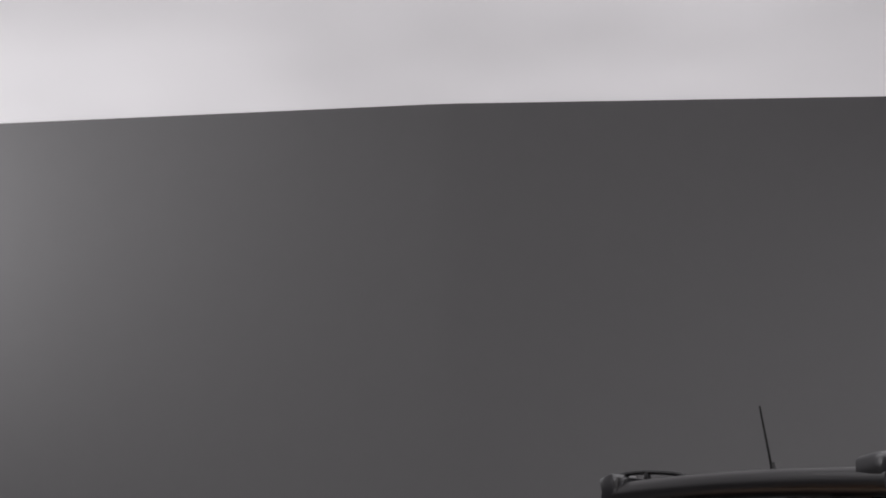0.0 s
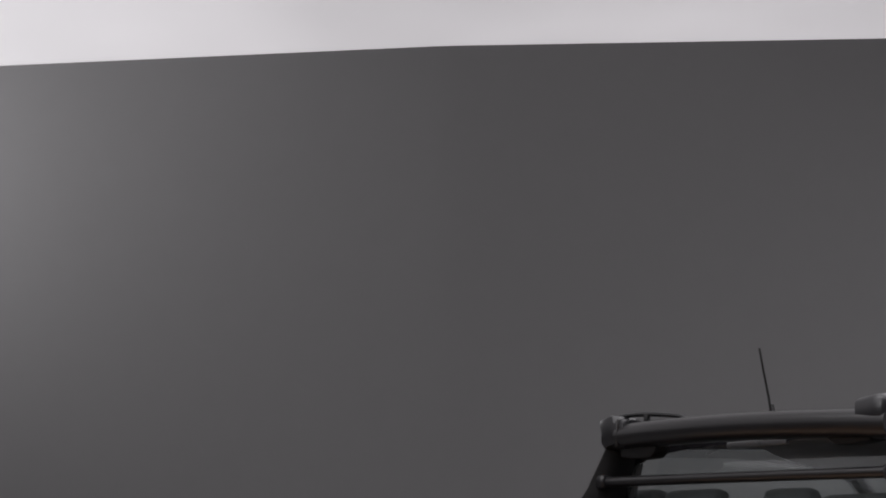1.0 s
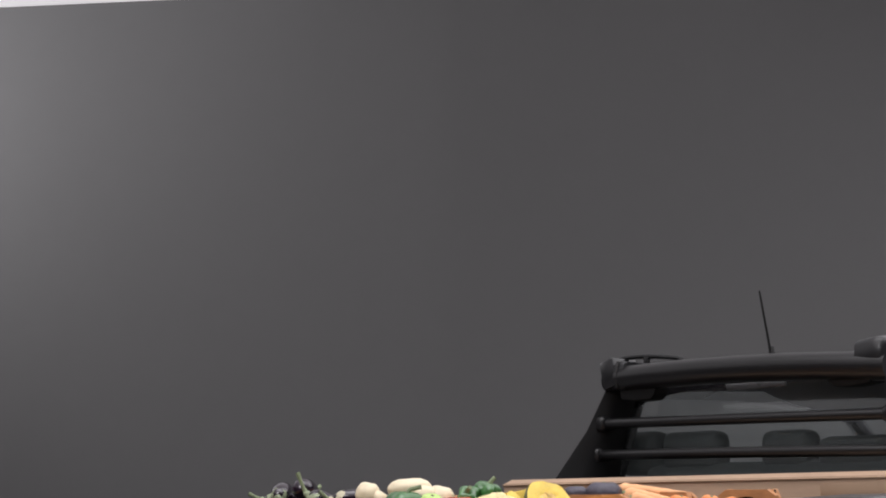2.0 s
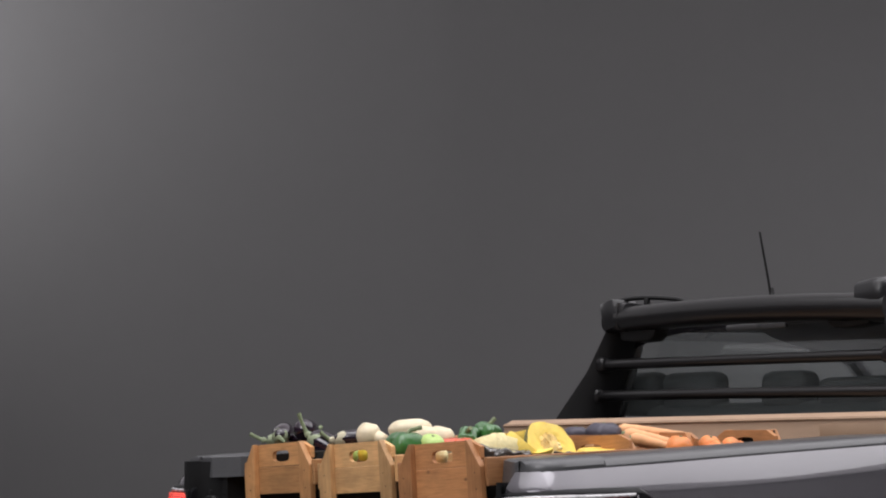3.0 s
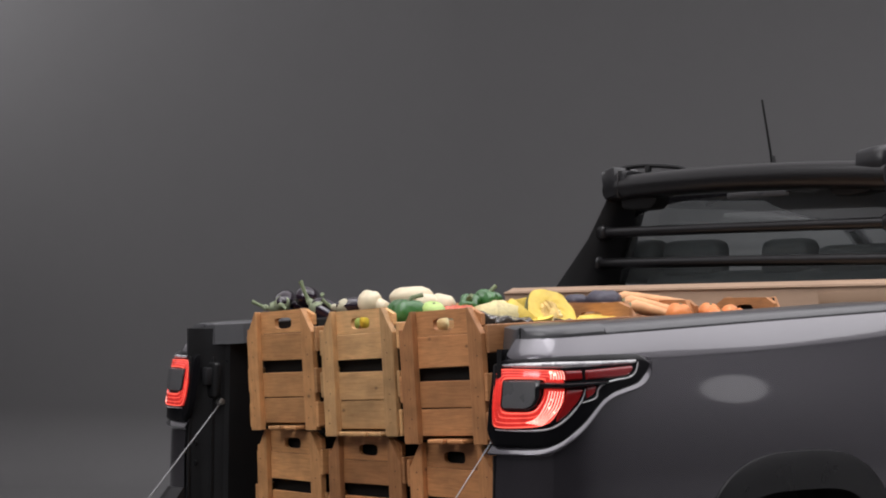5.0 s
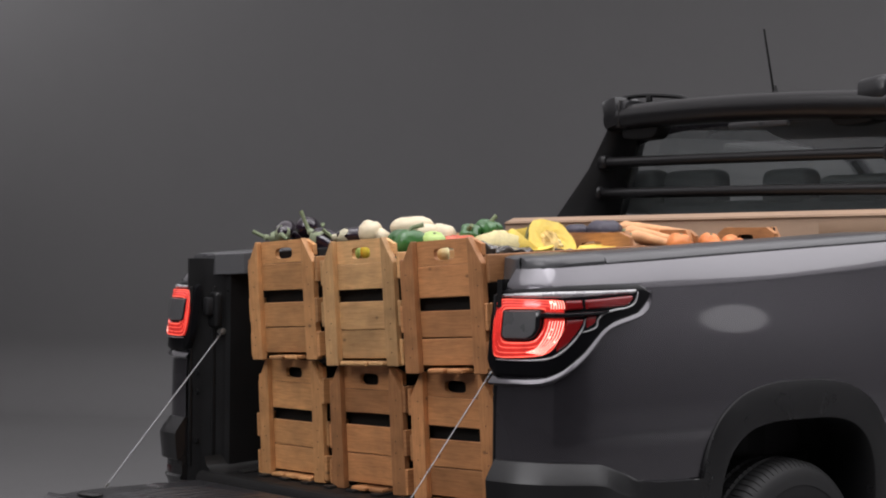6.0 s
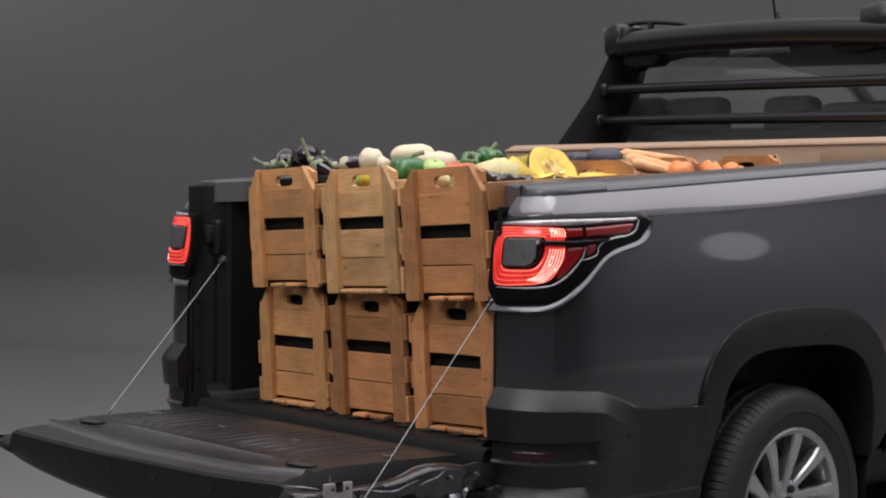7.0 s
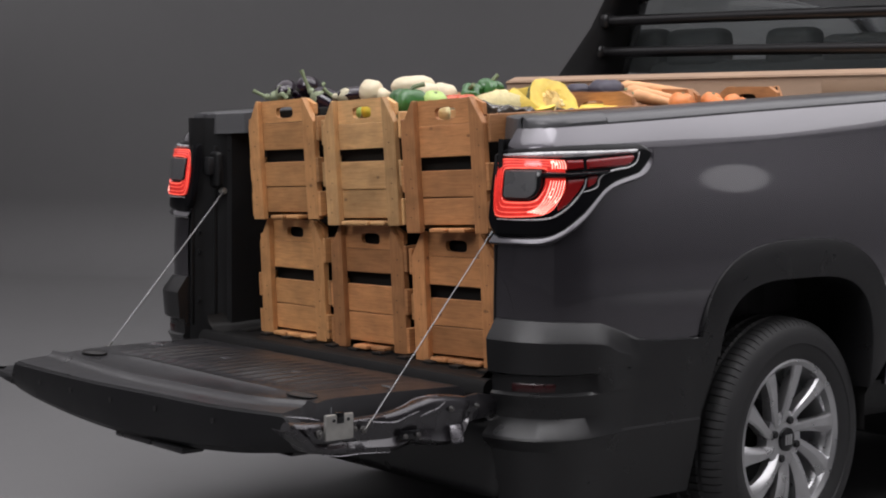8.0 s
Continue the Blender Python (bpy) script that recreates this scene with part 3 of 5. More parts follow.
    part("grey_insert", patch(steps(0.063 + turn_in, 0.149 + turn_in, 18), lambda a: lerp(a - turn_in, [(0.063, 0.947), (0.071, 0.935), (0.126, 0.935), (0.138, 0.942), (0.149, 0.962)]), lambda a: lerp(a - turn_in, [(0.063, 0.988), (0.068, 0.995), (0.146, 0.996), (0.149, 0.990)]), 0.0215, 0.0015, 3, s, 0.015), LENS_GREY, lamp, "smoked grey lamp insert")
    part("black_bar", patch(steps(0.149, 0.340, 26), lambda a: lerp(a, [(0.149, 0.978), (0.219, 0.978), (0.327, 0.989), (0.340, 0.995)]), lambda a: lerp(a, [(0.149, 0.995), (0.219, 0.993), (0.340, 0.998)]), 0.0215, 0.004, 2, s, 0.010), GLOSSBLACK, lamp)
    part("clear_strip", patch(steps(0.040, 0.440, 40), lambda a: lerp(a, [(0.04, 1.024), (0.206, 1.024), (0.262, 1.026), (0.361, 1.031), (0.426, 1.034), (0.440, 1.040)]), lambda a: lerp(a, [(0.04, 1.031), (0.120, 1.036), (0.207, 1.039), (0.329, 1.041), (0.440, 1.044)]), 0.0150, 0.006, 2, s, 0.008), CLEAR, lamp, "clear lens strip")
    for line in ([(0.437, 1.038), (0.435, 1.031), (0.423, 1.013), (0.397, 1.002), (0.362, 0.998), (0.324, 0.990), (0.304, 0.976), (0.298, 0.961), (0.278, 0.953), (0.257, 0.949)],
                 [(0.267, 0.979), (0.257, 0.956), (0.227, 0.925), (0.195, 0.901), (0.165, 0.890), (0.110, 0.887), (0.050, 0.887)]):
        part("clear_edge", sweep([skin(q.x, q.y, 0.0135, s) for q in smoothline([(a, z, 0) for a, z in line], 40)], [0.0012 + 0.0014 * math.sin(math.pi * k / 39) for k in range(40)], 6), CLEAR, lamp, "clear lens edge")
    random.seed(4)
    for k in range(6):
        a0 = 0.176 + 0.0062 * k
        pth = [skin(a0 + d, z, 0.0182, s) for d, z in ((0.000, 1.018), (0.004, 1.010), (0.004, 1.000))]
        part("light_guide", sweep(smoothline(pth, 6), 0.0010, 5), RED_HOT, lens)
        pth = [skin(a0 + d, z, 0.0182, s) for d, z in ((0.001, 0.974), (-0.004, 0.955), (-0.013, 0.934), (-0.027 - 0.002 * k, 0.914 - 0.001 * k), (-0.048, 0.9045 - 0.001 * k))]
        part("light_guide", sweep(smoothline(pth, 12), 0.0009, 5), RED_HOT, lens)
    for k in range(9):
        a, z = (0.178 + random.uniform(0, 0.012), 1.017 - 0.002 * k) if k < 5 else (0.176 + random.uniform(-0.004, 0.012), 0.965 - 0.009 * (k - 4))
        part("bright_spot", block((0.004, 0.004, random.uniform(0.002, 0.006)), skin(a, z, 0.0185, s), 0.001), RED_HOT, lens)
    # jamb beside the load opening
    JAMB = [(0.655, -0.872), (0.643, -0.875), (0.634, -0.865), (0.628, -0.845), (0.624, -0.838), (0.614, -0.820), (0.598, -0.806), (0.590, -0.788), (0.578, -0.780), (0.580, -0.60)]
    part("jamb", grid([[(s * x, y, z) for z in (0.30, 0.46, 0.47, 0.66, 0.84, 1.04, 1.064 if s > 0 else 1.108)] for x, y in JAMB]), JAMBMAT, truck, "black jamb of the load opening", sharp=30)
    for z in (0.60, 0.735, 0.79):
        part("bolt", lathe([(0.0, 0.0001), (0.0, 0.008), (0.006, 0.007), (0.007, 0.0001)], "y", 10), DARKMETAL, truck).location = (s * 0.630, -0.858, z)
    for jx, jy in ((0.636, -0.872), (0.606, -0.815)):
        part("jamb_rib", block((0.008, 0.010, 0.50), (s * jx, jy, 0.78), 0.003), JAMBMAT, truck)
    part("jamb_cover", block((0.050, 0.024, 0.10), (s * 0.604, -0.815, 0.965), 0.010, 3), JAMBMAT, truck, "black striker cover")
    strike = part("striker", block((0.03, 0.035, 0.05), (s * 0.608, -0.828, 0.975), 0.006), DARKMETAL, truck, "dark metal tailgate striker")
    part("cable_eye", lathe([(-0.012, 0.0001), (-0.012, 0.011), (0.004, 0.009), (0.006, 0.0001)], "x", 12), STEEL, truck).location = (s * 0.590, -0.798, 0.905)
    # rail caps along the top of the bed
    for name, y0, y1 in (("rail_end_cap", -0.862, -0.632), ("rail_cap", -0.628, 0.79)):
        rows = []
        for y in steps(y0, y1, 8 if y1 < 0 else 20):
            a = along(y) if y > -0.80 else lerp(y, [(-0.862, 0.085), (-0.82, 0.180), (-0.80, along(-0.80))])
            o = skin(a, rail(y), 0, s)
            xo, z = o.x * s, rail(y) + (0.019 if s < 0 else 0.010 if y1 < 0 else 0.006)
            xi = max(0.53, 0.640 - 1.1 * (y + 0.87))
            rows.append([(s * q, o.y, z + h) for q, h in ((xo - 0.02, -0.024), (xo + 0.003, -0.020), (xo + 0.0035, -0.006), (xo - 0.002, 0.004), (xo - 0.012, 0.011), (xo - 0.026, 0.014), (xi + 0.02, 0.014), (xi + 0.005, 0.010), (xi, -0.045), (xi + 0.03, -0.045))])
        if y1 < 0:
            rows.insert(0, [((p[0] * 0.96 + s * 0.025), p[1], p[2] - 0.01) for p in rows[0]])
        part(name, grid(rows, closed_v=True, caps=True), RAILCAP, truck, "dark grey plastic bed rail cap", sharp=30)

# load bed
rows = []
for x in (-0.60, 0.60):
    prof = [(0.80, 0.515 + 0.045 * 1.64), (-0.84, 0.515), (-0.853, 0.520), (-0.866, 0.516), (-0.874, 0.505), (-0.878, 0.470), (-0.90, 0.462), (-0.91, 0.44), (0.80, 0.44)]
    rows.append([(x, y, z) for y, z in prof])
part("bed_floor", grid(rows, closed_v=True, caps=True), BEDFLOOR, truck, "black plastic lined load bed floor", sharp=30)
for k in range(11):
    x = -0.5 + 0.1 * k
    part("floor_rib", block((0.035, 1.55, 0.008), (x, -0.02, 0.518 + 0.045 * 0.82), 0.003, turn=Matrix.Rotation(0.045, 4, "X")), BEDMAT, truck)
for s in (1, -1):
    part("bed_wall", grid([[(s * (0.580 + 0.012 * (k % 2)), y, z) for z in (0.50, 0.75, 0.77, 1.08)] for k, y in enumerate(steps(-0.62, 0.79, 14))]), BEDMAT, truck, "black ribbed load bed side liner", sharp=20)
    foot = [[(s * x, y, z + 0.045 * (y + 0.84)) for x, z in ((0.595, 0.56), (0.585, 0.535), (0.565, 0.521), (0.53, 0.5165))] for y in (-0.85, -0.8, 0.7)]
    part("liner_foot", grid(foot), BEDMAT, truck)
part("bed_front", block((1.16, 0.02, 0.62), (0, 0.80, 0.80), 0.005), BEDMAT, truck)
part("bumper_middle", block((1.30, 0.10, 0.19), (0, -0.838, 0.345), 0.03, 3), TRIM, truck, "matt dark grey plastic bumper middle")

# tailgate, let down level
def gate_rim(x):
    return soft(x, [(-0.66, -1.460), (-0.495, -1.479), (-0.079, -1.484), (0.171, -1.463), (0.40, -1.443), (0.561, -1.399), (0.62, -1.380)])


def gate_ridge(x):
    return soft(x, [(-0.60, -1.355), (-0.522, -1.363), (-0.07, -1.4055), (0.194, -1.394), (0.414, -1.371), (0.535, -1.326), (0.57, -1.31)])


def gate_ring(x, wall=False):
    """One cross-section of the tailgate's moulded liner: ribbed tray, two ridges and a sloping strip to the free edge."""
    fade = (1 - ease(abs(x), 0.40, 0.50))
    rib = 0.0070 * fade * ease(math.cos(2 * math.pi * x / 0.052), -0.6, 0.4)
    r2, r1, rim = -1.260 - 0.005 * math.sin(6 * x), gate_ridge(x), gate_rim(x)
    lift = 0.0032 * (1 - ease(abs(x - 0.02), 0.33, 0.46))
    prof = [(-0.885, 0.478), (-0.893, 0.498), (-0.905, 0.503), (-0.950, 0.503)]
    prof += [(-0.950 + (r2 + 0.03 + 0.950) * t, 0.503 + rib * (math.sin(math.pi * t) ** 0.3 if 0 < t < 1 else 0)) for t in (0.0, 0.04, 0.15, 0.4, 0.6, 0.85, 0.96, 1.0)]
    prof += [(r2 + 0.014, 0.503), (r2 + 0.004, 0.503 + lift), (r2 - 0.001, 0.503 + lift), (r2 - 0.012, 0.5010), (0.55 * r1 + 0.45 * r2, 0.4985), (r1 + 0.020, 0.4995), (r1 + 0.006, 0.5062), (r1, 0.5078), (r1 - 0.004, 0.5068),
             (r1 - 0.010, 0.5008), (r1 - 0.020, 0.4960), (r1 - 0.034, 0.4950), (0.6 * (r1 - 0.026) + 0.4 * rim, 0.4945), (rim + 0.006, 0.4925), (rim + 0.001, 0.4918), (rim, 0.489), (rim + 0.006, 0.44), (rim + 0.03, 0.41), (-1.38, 0.400), (-1.20, 0.392), (-0.93, 0.395), (-0.900, 0.42)]
    side = [(-1.48, 0.495), (-1.363, 0.522), (-1.18, 0.543), (-0.90, 0.535)] if x < 0 else [(-1.40, 0.561), (-1.326, 0.535), (-1.235, 0.522), (-1.07, 0.527), (-0.90, 0.550)]
    return [(x / 0.565 * lerp(y, side), y, min(z, 0.470) if wall else z) for y, z in prof]


gate = part("tailgate", grid([gate_ring(-0.585, True)] + [gate_ring(x) for x in steps(-0.565, 0.565, 150)] + [gate_ring(0.578, True)], closed_v=True, caps=True), GATELINER, truck, "lowered tailgate with a black ribbed plastic liner", sharp=24)
# dark outer skin that bows round the tailgate's free edge
rows = []
for x in steps(-0.66, 0.60, 126):
    zt = 0.4900 - 0.036 * ease(-x, 0.496, 0.506) - 0.03 * ease(x, 0.565, 0.60)
    zl = soft(x, [(-0.66, 0.445), (-0.604, 0.434), (-0.43, 0.408), (-0.106, 0.3845), (0.18, 0.379), (0.44, 0.393), (0.62, 0.415)])
    yb = gate_rim(x) - 0.003
    rows.append([(x, yb + 0.03, zt - 0.004), (x, yb + 0.001, zt), (x, yb - 0.003, zt - 0.004), (x, yb - 0.006, (zt + zl) / 2), (x, yb + 0.004, zl + 0.014), (x, yb + 0.02, zl), (x, yb + 0.20, zl - 0.004), (x, yb + 0.20, zl + 0.01), (x, yb + 0.04, zl + 0.012)])
rim = part("tailgate_rim", grid(rows, closed_v=True, caps=True), RIMMAT, truck, "matt dark rim along the tailgate edge", sharp=30)
for x in (-0.49, -0.34, -0.18, 0.0, 0.17, 0.38):
    part("rim_hole", lathe([(0.0, 0.0001), (0.0, 0.0055), (-0.0015, 0.0065), (-0.002, 0.0045)], "y", 12), LINER, rim).location = (x, gate_rim(x) - 0.0085, 0.458)
for x0, x1 in ((-0.03, 0.13), (0.133, 0.265)):
    part("handle_lip", block((x1 - x0, 0.06, 0.014), ((x0 + x1) / 2, -1.43, 0.374), 0.005), TRIM, rim)
# pressed steel ends of the tailgate
for s in (1, -1):
    TOPL = [(-1.485, 0.485), (-1.463, 0.489), (-1.40, 0.483), (-1.33, 0.478), (-1.2625, 0.479), (-1.19, 0.482), (-1.141, 0.490), (-1.10, 0.500), (-1.063, 0.508), (-1.02, 0.506), (-0.965, 0.497)]
    LOWL = [(-1.485, 0.482), (-1.44, 0.468), (-1.40, 0.437), (-1.379, 0.417), (-1.30, 0.407), (-1.262, 0.4035), (-1.17, 0.399), (-1.117, 0.4075), (-1.03, 0.394), (-0.985, 0.41), (-0.965, 0.45)]
    rows = []
    for y in steps(-1.442 if s > 0 else -1.42, -0.965, 76):
        t, l = soft(y, TOPL), soft(y, LOWL)
        bulge = 0.012 * ease(y, -1.13, -1.05) * (1 - ease(y, -0.99, -0.95)) + 0.004 * math.sin(26 * y)
        rows.append([((s if s > 0 else -0.80) * x, y, z) for x, z in ((0.585, max(l, min(t - 0.004, 0.455))), (0.615, max(l, min(t - 0.004, 0.455))), (0.622, max(l, t - 0.006)), (0.630, t), (0.646, t), (0.653 + 0.6 * bulge, t - 0.004), (0.655 + bulge, t - 0.012), (0.652 + bulge, t * 0.6 + l * 0.4), (0.645 + bulge, t * 0.35 + l * 0.65), (0.655 + bulge, l + 0.014), (0.650, l + 0.003), (0.62, l - 0.002), (0.585, l - 0.002))])
    end = part("tailgate_end", grid(rows, closed_v=True, caps=True), GATEPAINT, truck, "glossy graphite pressed steel tailgate end", sharp=45)
    if s < 0:
        continue
    lt = part("latch", block((0.010, 0.072, 0.054), (s * 0.664, -1.329, 0.471), 0.003), STEEL, end, "zinc plated tailgate latch")
    part("latch_slot", block((0.012, 0.020, 0.024), (s * 0.6645, -1.328, 0.490), 0.003), GLOSSBLACK, end)
    part("latch_hook", sweep([(s * 0.664, -1.348, 0.495), (s * 0.655, -1.342, 0.506), (s * 0.652, -1.338, 0.510)], 0.002, 6), DARKMETAL, end)
    for y, z in ((-1.345, 0.486), (-1.308, 0.486)):
        part("rivet", lathe([(0, 0.0001), (s * 0.0, 0.004), (s * 0.003, 0.003), (s * 0.003, 0.0001)], "x", 8), DARKMETAL, end).location = (s * 0.669, y, z)
    for y, z, r in ((-1.375, 0.459, 0.013), (-1.262, 0.457, 0.011), (-1.285, 0.462, 0.008), (-1.025, 0.478, 0.009), (-0.952, 0.478, 0.008)):
        part("bolt", lathe([(0, 0.0001), (0, r * 0.75), (s * 0.005, r * 0.7), (s * 0.006, r * 0.4), (s * 0.010, r * 0.36), (s * 0.010, 0.0001)], "x", 12), BOLTS, end).location = (s * (0.659 if y < -1.1 else 0.664), y, z)
    # Thin bright sweeps stand in for highlights along the pressed edges.
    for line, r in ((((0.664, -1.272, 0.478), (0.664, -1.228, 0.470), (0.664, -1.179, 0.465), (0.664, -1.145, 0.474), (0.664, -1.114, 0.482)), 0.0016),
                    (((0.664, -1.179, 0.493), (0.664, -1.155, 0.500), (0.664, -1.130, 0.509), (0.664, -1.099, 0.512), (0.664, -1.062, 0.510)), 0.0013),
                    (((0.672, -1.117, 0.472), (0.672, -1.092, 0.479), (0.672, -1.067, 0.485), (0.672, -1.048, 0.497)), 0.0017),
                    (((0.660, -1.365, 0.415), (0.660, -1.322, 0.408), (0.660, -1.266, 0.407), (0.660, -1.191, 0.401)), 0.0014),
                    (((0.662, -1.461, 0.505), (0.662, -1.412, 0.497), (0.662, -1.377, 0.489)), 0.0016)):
        part("edge_highlight", sweep(smoothline(line, 14), [r * (0.35 + 0.65 * math.sin(math.pi * k / 13)) for k in range(14)], 6), EDGE, end)
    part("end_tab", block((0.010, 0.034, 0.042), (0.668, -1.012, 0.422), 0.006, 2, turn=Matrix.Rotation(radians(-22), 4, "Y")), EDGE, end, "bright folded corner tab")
    part("bump_stop", block((0.010, 0.062, 0.021), (s * 0.660, -1.135, 0.433), 0.004), GLOSSBLACK, end)
    for y in (-1.155, -1.12):
        part("bolt", lathe([(0, 0.0001), (0, 0.006), (s * 0.004, 0.005), (s * 0.005, 0.0001)], "x", 10), BOLTS, end).location = (s * 0.668, y, 0.432)
for s in (1, -1):
    part("hinge_plate", prism([(-0.975, 0.440), (-0.885, 0.452), (-0.880, 0.492), (-0.940, 0.503), (-0.985, 0.497)], 0.010, Matrix(((0, 0, s, 0.646 if s > 0 else -0.555), (1, 0, 0, 0), (0, 1, 0, 0), (0, 0, 0, 1))), 0.002), GATEPAINT, truck, "pressed steel tailgate hinge plate")
    part("hinge_arm", block((0.03, 0.10, 0.03), (s * 0.615, -0.93, 0.475), 0.008), DARKMETAL, truck)
    a, b = Vector((s * 0.588, -0.798, 0.905)), Vector((0.667, -1.262, 0.457) if s > 0 else (-0.560, -1.184, 0.495))
    cable = part("tailgate_cable", sweep([a.lerp(b, t) for t in steps(0, 1, 6)], 0.00125 if s > 0 else 0.0019, 8), BRIGHT, truck, "taut braided steel tailgate cable")
    part("ferrule", sweep([a, a.lerp(b, 0.05)], 0.0030, 8), BOLTS, cable)
    part("ferrule", sweep([a.lerp(b, 0.96), b], 0.0030, 8), BOLTS, cable)
# marks pressed into the tailgate liner
for x, y, rx, ry in ((-0.4445, -1.2854, 0.045, 0.026), (0.445, -1.265, 0.048, 0.024)):
    bm = bmesh.new()
    bmesh.ops.create_circle(bm, cap_ends=True, radius=1, segments=24)
    bmesh.ops.scale(bm, vec=(rx, ry, 1), verts=bm.verts)
    rr = bmesh.ops.extrude_face_region(bm, geom=list(bm.faces))
    bmesh.ops.translate(bm, vec=(0, 0, 0.0012), verts=[v for v in rr["geom"] if isinstance(v, bmesh.types.BMVert)])
    recess = part("liner_recess", bm, LINER, gate)
    recess.location = (x, y, 0.5030)
    part("recess_rim", sweep([(rx * math.cos(a), ry * math.sin(a), 0.0015) for a in steps(0, 2 * math.pi, 28)], 0.0013, 6), BEDMAT, recess)
for x, y, r in ((-0.408, -1.161, 0.062), (0.426, -1.115, 0.055)):
    part("liner_swell", sweep([(x + r * math.cos(a), y + 0.45 * r * math.sin(a), 0.5035) for a in steps(0.3, 2.9, 16)], [0.001 + 0.004 * math.sin(math.pi * k / 16) for k in range(17)], 8, 0.6), GATELINER, gate)
# Thin light grey pieces stand in for small highlights on the liner.
for x, y, w in ((-0.126, -1.090, 0.040), (0.185, -1.085, 0.040), (-0.449, -1.082, 0.030), (0.483, -1.054, 0.026)):
    clip = part("liner_glint", prism([(-w / 2, -0.012), (w / 2, -0.008), (w / 2 - 0.006, 0.010), (-w / 2 + 0.008, 0.012)], 0.004, Matrix.Translation((x, y, 0.5045)) @ pose(0, 0, 0, -8, 4), 0.001), GLINTMAT, gate, "light grey piece for a highlight on the tailgate liner")


# wheels
def wheel(at, s):
    """One wheel, its outer face towards s along x, its middle at the hub face."""
    w = part("wheel", lathe([(s * x, r) for x, r in ((-0.17, 0.170), (-0.165, 0.196), (-0.150, 0.186), (-0.10, 0.175), (-0.03, 0.178), (-0.012, 0.190), (-0.004, 0.203), (0.002, 0.205), (0.004, 0.199), (-0.004, 0.188), (-0.03, 0.182), (-0.10, 0.170), (-0.17, 0.160))], "x", 64, closed=True), ALLOY, truck, "silver ten-spoke alloy wheel")
    w.location = at
    n = 96
    rows = []
    prof = [(-0.165, 0.200, 0), (-0.185, 0.235, 0), (-0.190, 0.265, 0), (-0.182, 0.288, 0), (-0.168, 0.302, 1), (-0.135, 0.3075, 1), (-0.130, 0.302, 0), (-0.125, 0.302, 0), (-0.120, 0.309, 1), (-0.096, 0.3100, 1),
            (-0.092, 0.303, 0), (-0.086, 0.303, 0), (-0.082, 0.3100, 1), (-0.060, 0.309, 1), (-0.056, 0.302, 0), (-0.050, 0.302, 0), (-0.046, 0.3080, 1), (-0.016, 0.304, 1), (-0.004, 0.296, 1), (0.003, 0.287, 0),
            (0.008, 0.280, 0), (0.012, 0.262, 0), (0.014, 0.245, 0), (0.011, 0.242, 0), (0.009, 0.225, 0), (0.004, 0.210, 0), (0.001, 0.203, 0), (-0.01, 0.196, 0), (-0.16, 0.196, 0)]
    for k in range(n * 5):
        a = 2 * math.pi * (k // 5 + (0.0, 0.06, 0.12, 0.18, 0.59)[k % 5]) / n
        cut = 0.0045 if k % 5 in (1, 2) else 0.0
        rows.append([(s * x, (r - cut * b) * math.sin(a), (r - cut * b) * math.cos(a)) for x, r, b in prof])
    part("tyre", grid(rows, closed_u=True, closed_v=True), RUBBER, w, "black road tyre with blocked tread", sharp=30)
    for k in range(7):
        a = radians(-128 + 3.2 * k) * s
        part("sidewall_mark", block((0.0012, 0.006, 0.020 if k % 3 else 0.012), (s * 0.0142, 0, 0.247), 0.0004, 1, turn=None), RUBBER, w).matrix_world = Matrix.Rotation(-a, 4, "X")
    part("brake_disc", lathe([(-s * 0.075, 0.03), (-s * 0.075, 0.125), (-s * 0.085, 0.125), (-s * 0.085, 0.03)], "x", 40), DARKMETAL, w)
    part("brake_drum", lathe([(-s * 0.12, 0.0001), (-s * 0.12, 0.172), (-s * 0.16, 0.172)], "x", 40), PLASTIC, w)
    part("caliper", block((0.05, 0.09, 0.07), (-s * 0.075, -0.095, 0.075), 0.012), DARKMETAL, w)
    part("hub", lathe([(s * x, r) for x, r in ((-0.05, 0.075), (-0.022, 0.072), (-0.018, 0.062), (-0.020, 0.045), (-0.016, 0.034), (-0.016, 0.0001))], "x", 40), ALLOY, w)
    part("hub_cap", lathe([(s * x, r) for x, r in ((-0.018, 0.031), (-0.010, 0.030), (-0.008, 0.026), (-0.0075, 0.0001))], "x", 32), GLOSSBLACK, w, "black hub cap with a plain silver badge")
    for k in range(3):
        part("badge_bar", block((0.002, 0.007, 0.026), (-s * 0.0065, -0.010 + 0.010 * k, 0), 0.0008), ALLOY, w)
    for k in range(4):
        a = math.pi / 2 * k + 0.35
        part("wheel_bolt", lathe([(s * x, r) for x, r in ((-0.03, 0.011), (-0.012, 0.010), (-0.010, 0.008), (-0.010, 0.0001))], "x", 10), DARKMETAL, w).location = (0, 0.050 * math.sin(a), 0.050 * math.cos(a))
    for k in range(10):
        tip = radians(10.5 + 36 * k) * s
        rings = []
        for t in steps(0, 1, 10):
            r = 0.040 + 0.155 * t
            a = tip - s * (0.30 * (1 - t) ** 1.6 - 0.02)
            half = 0.0125 + 0.0090 * t + 0.0095 * t ** 4
            x = -0.020 + 0.016 * math.sin(math.pi * min(1, t * 0.72)) + 0.004 * t
            deep = 0.040 - 0.012 * t
            d, q = Vector((0, math.sin(a), math.cos(a))), Vector((0, math.cos(a), -math.sin(a))) * s
            c = d * r
            rings.append([c + q * u * half + Vector((s * (x + h), 0, 0)) for u, h in ((-1, -0.007), (-0.82, -0.001), (0.15, 0.001), (0.45, -0.002), (1, -0.014), (0.85, -deep), (-0.85, -deep))])
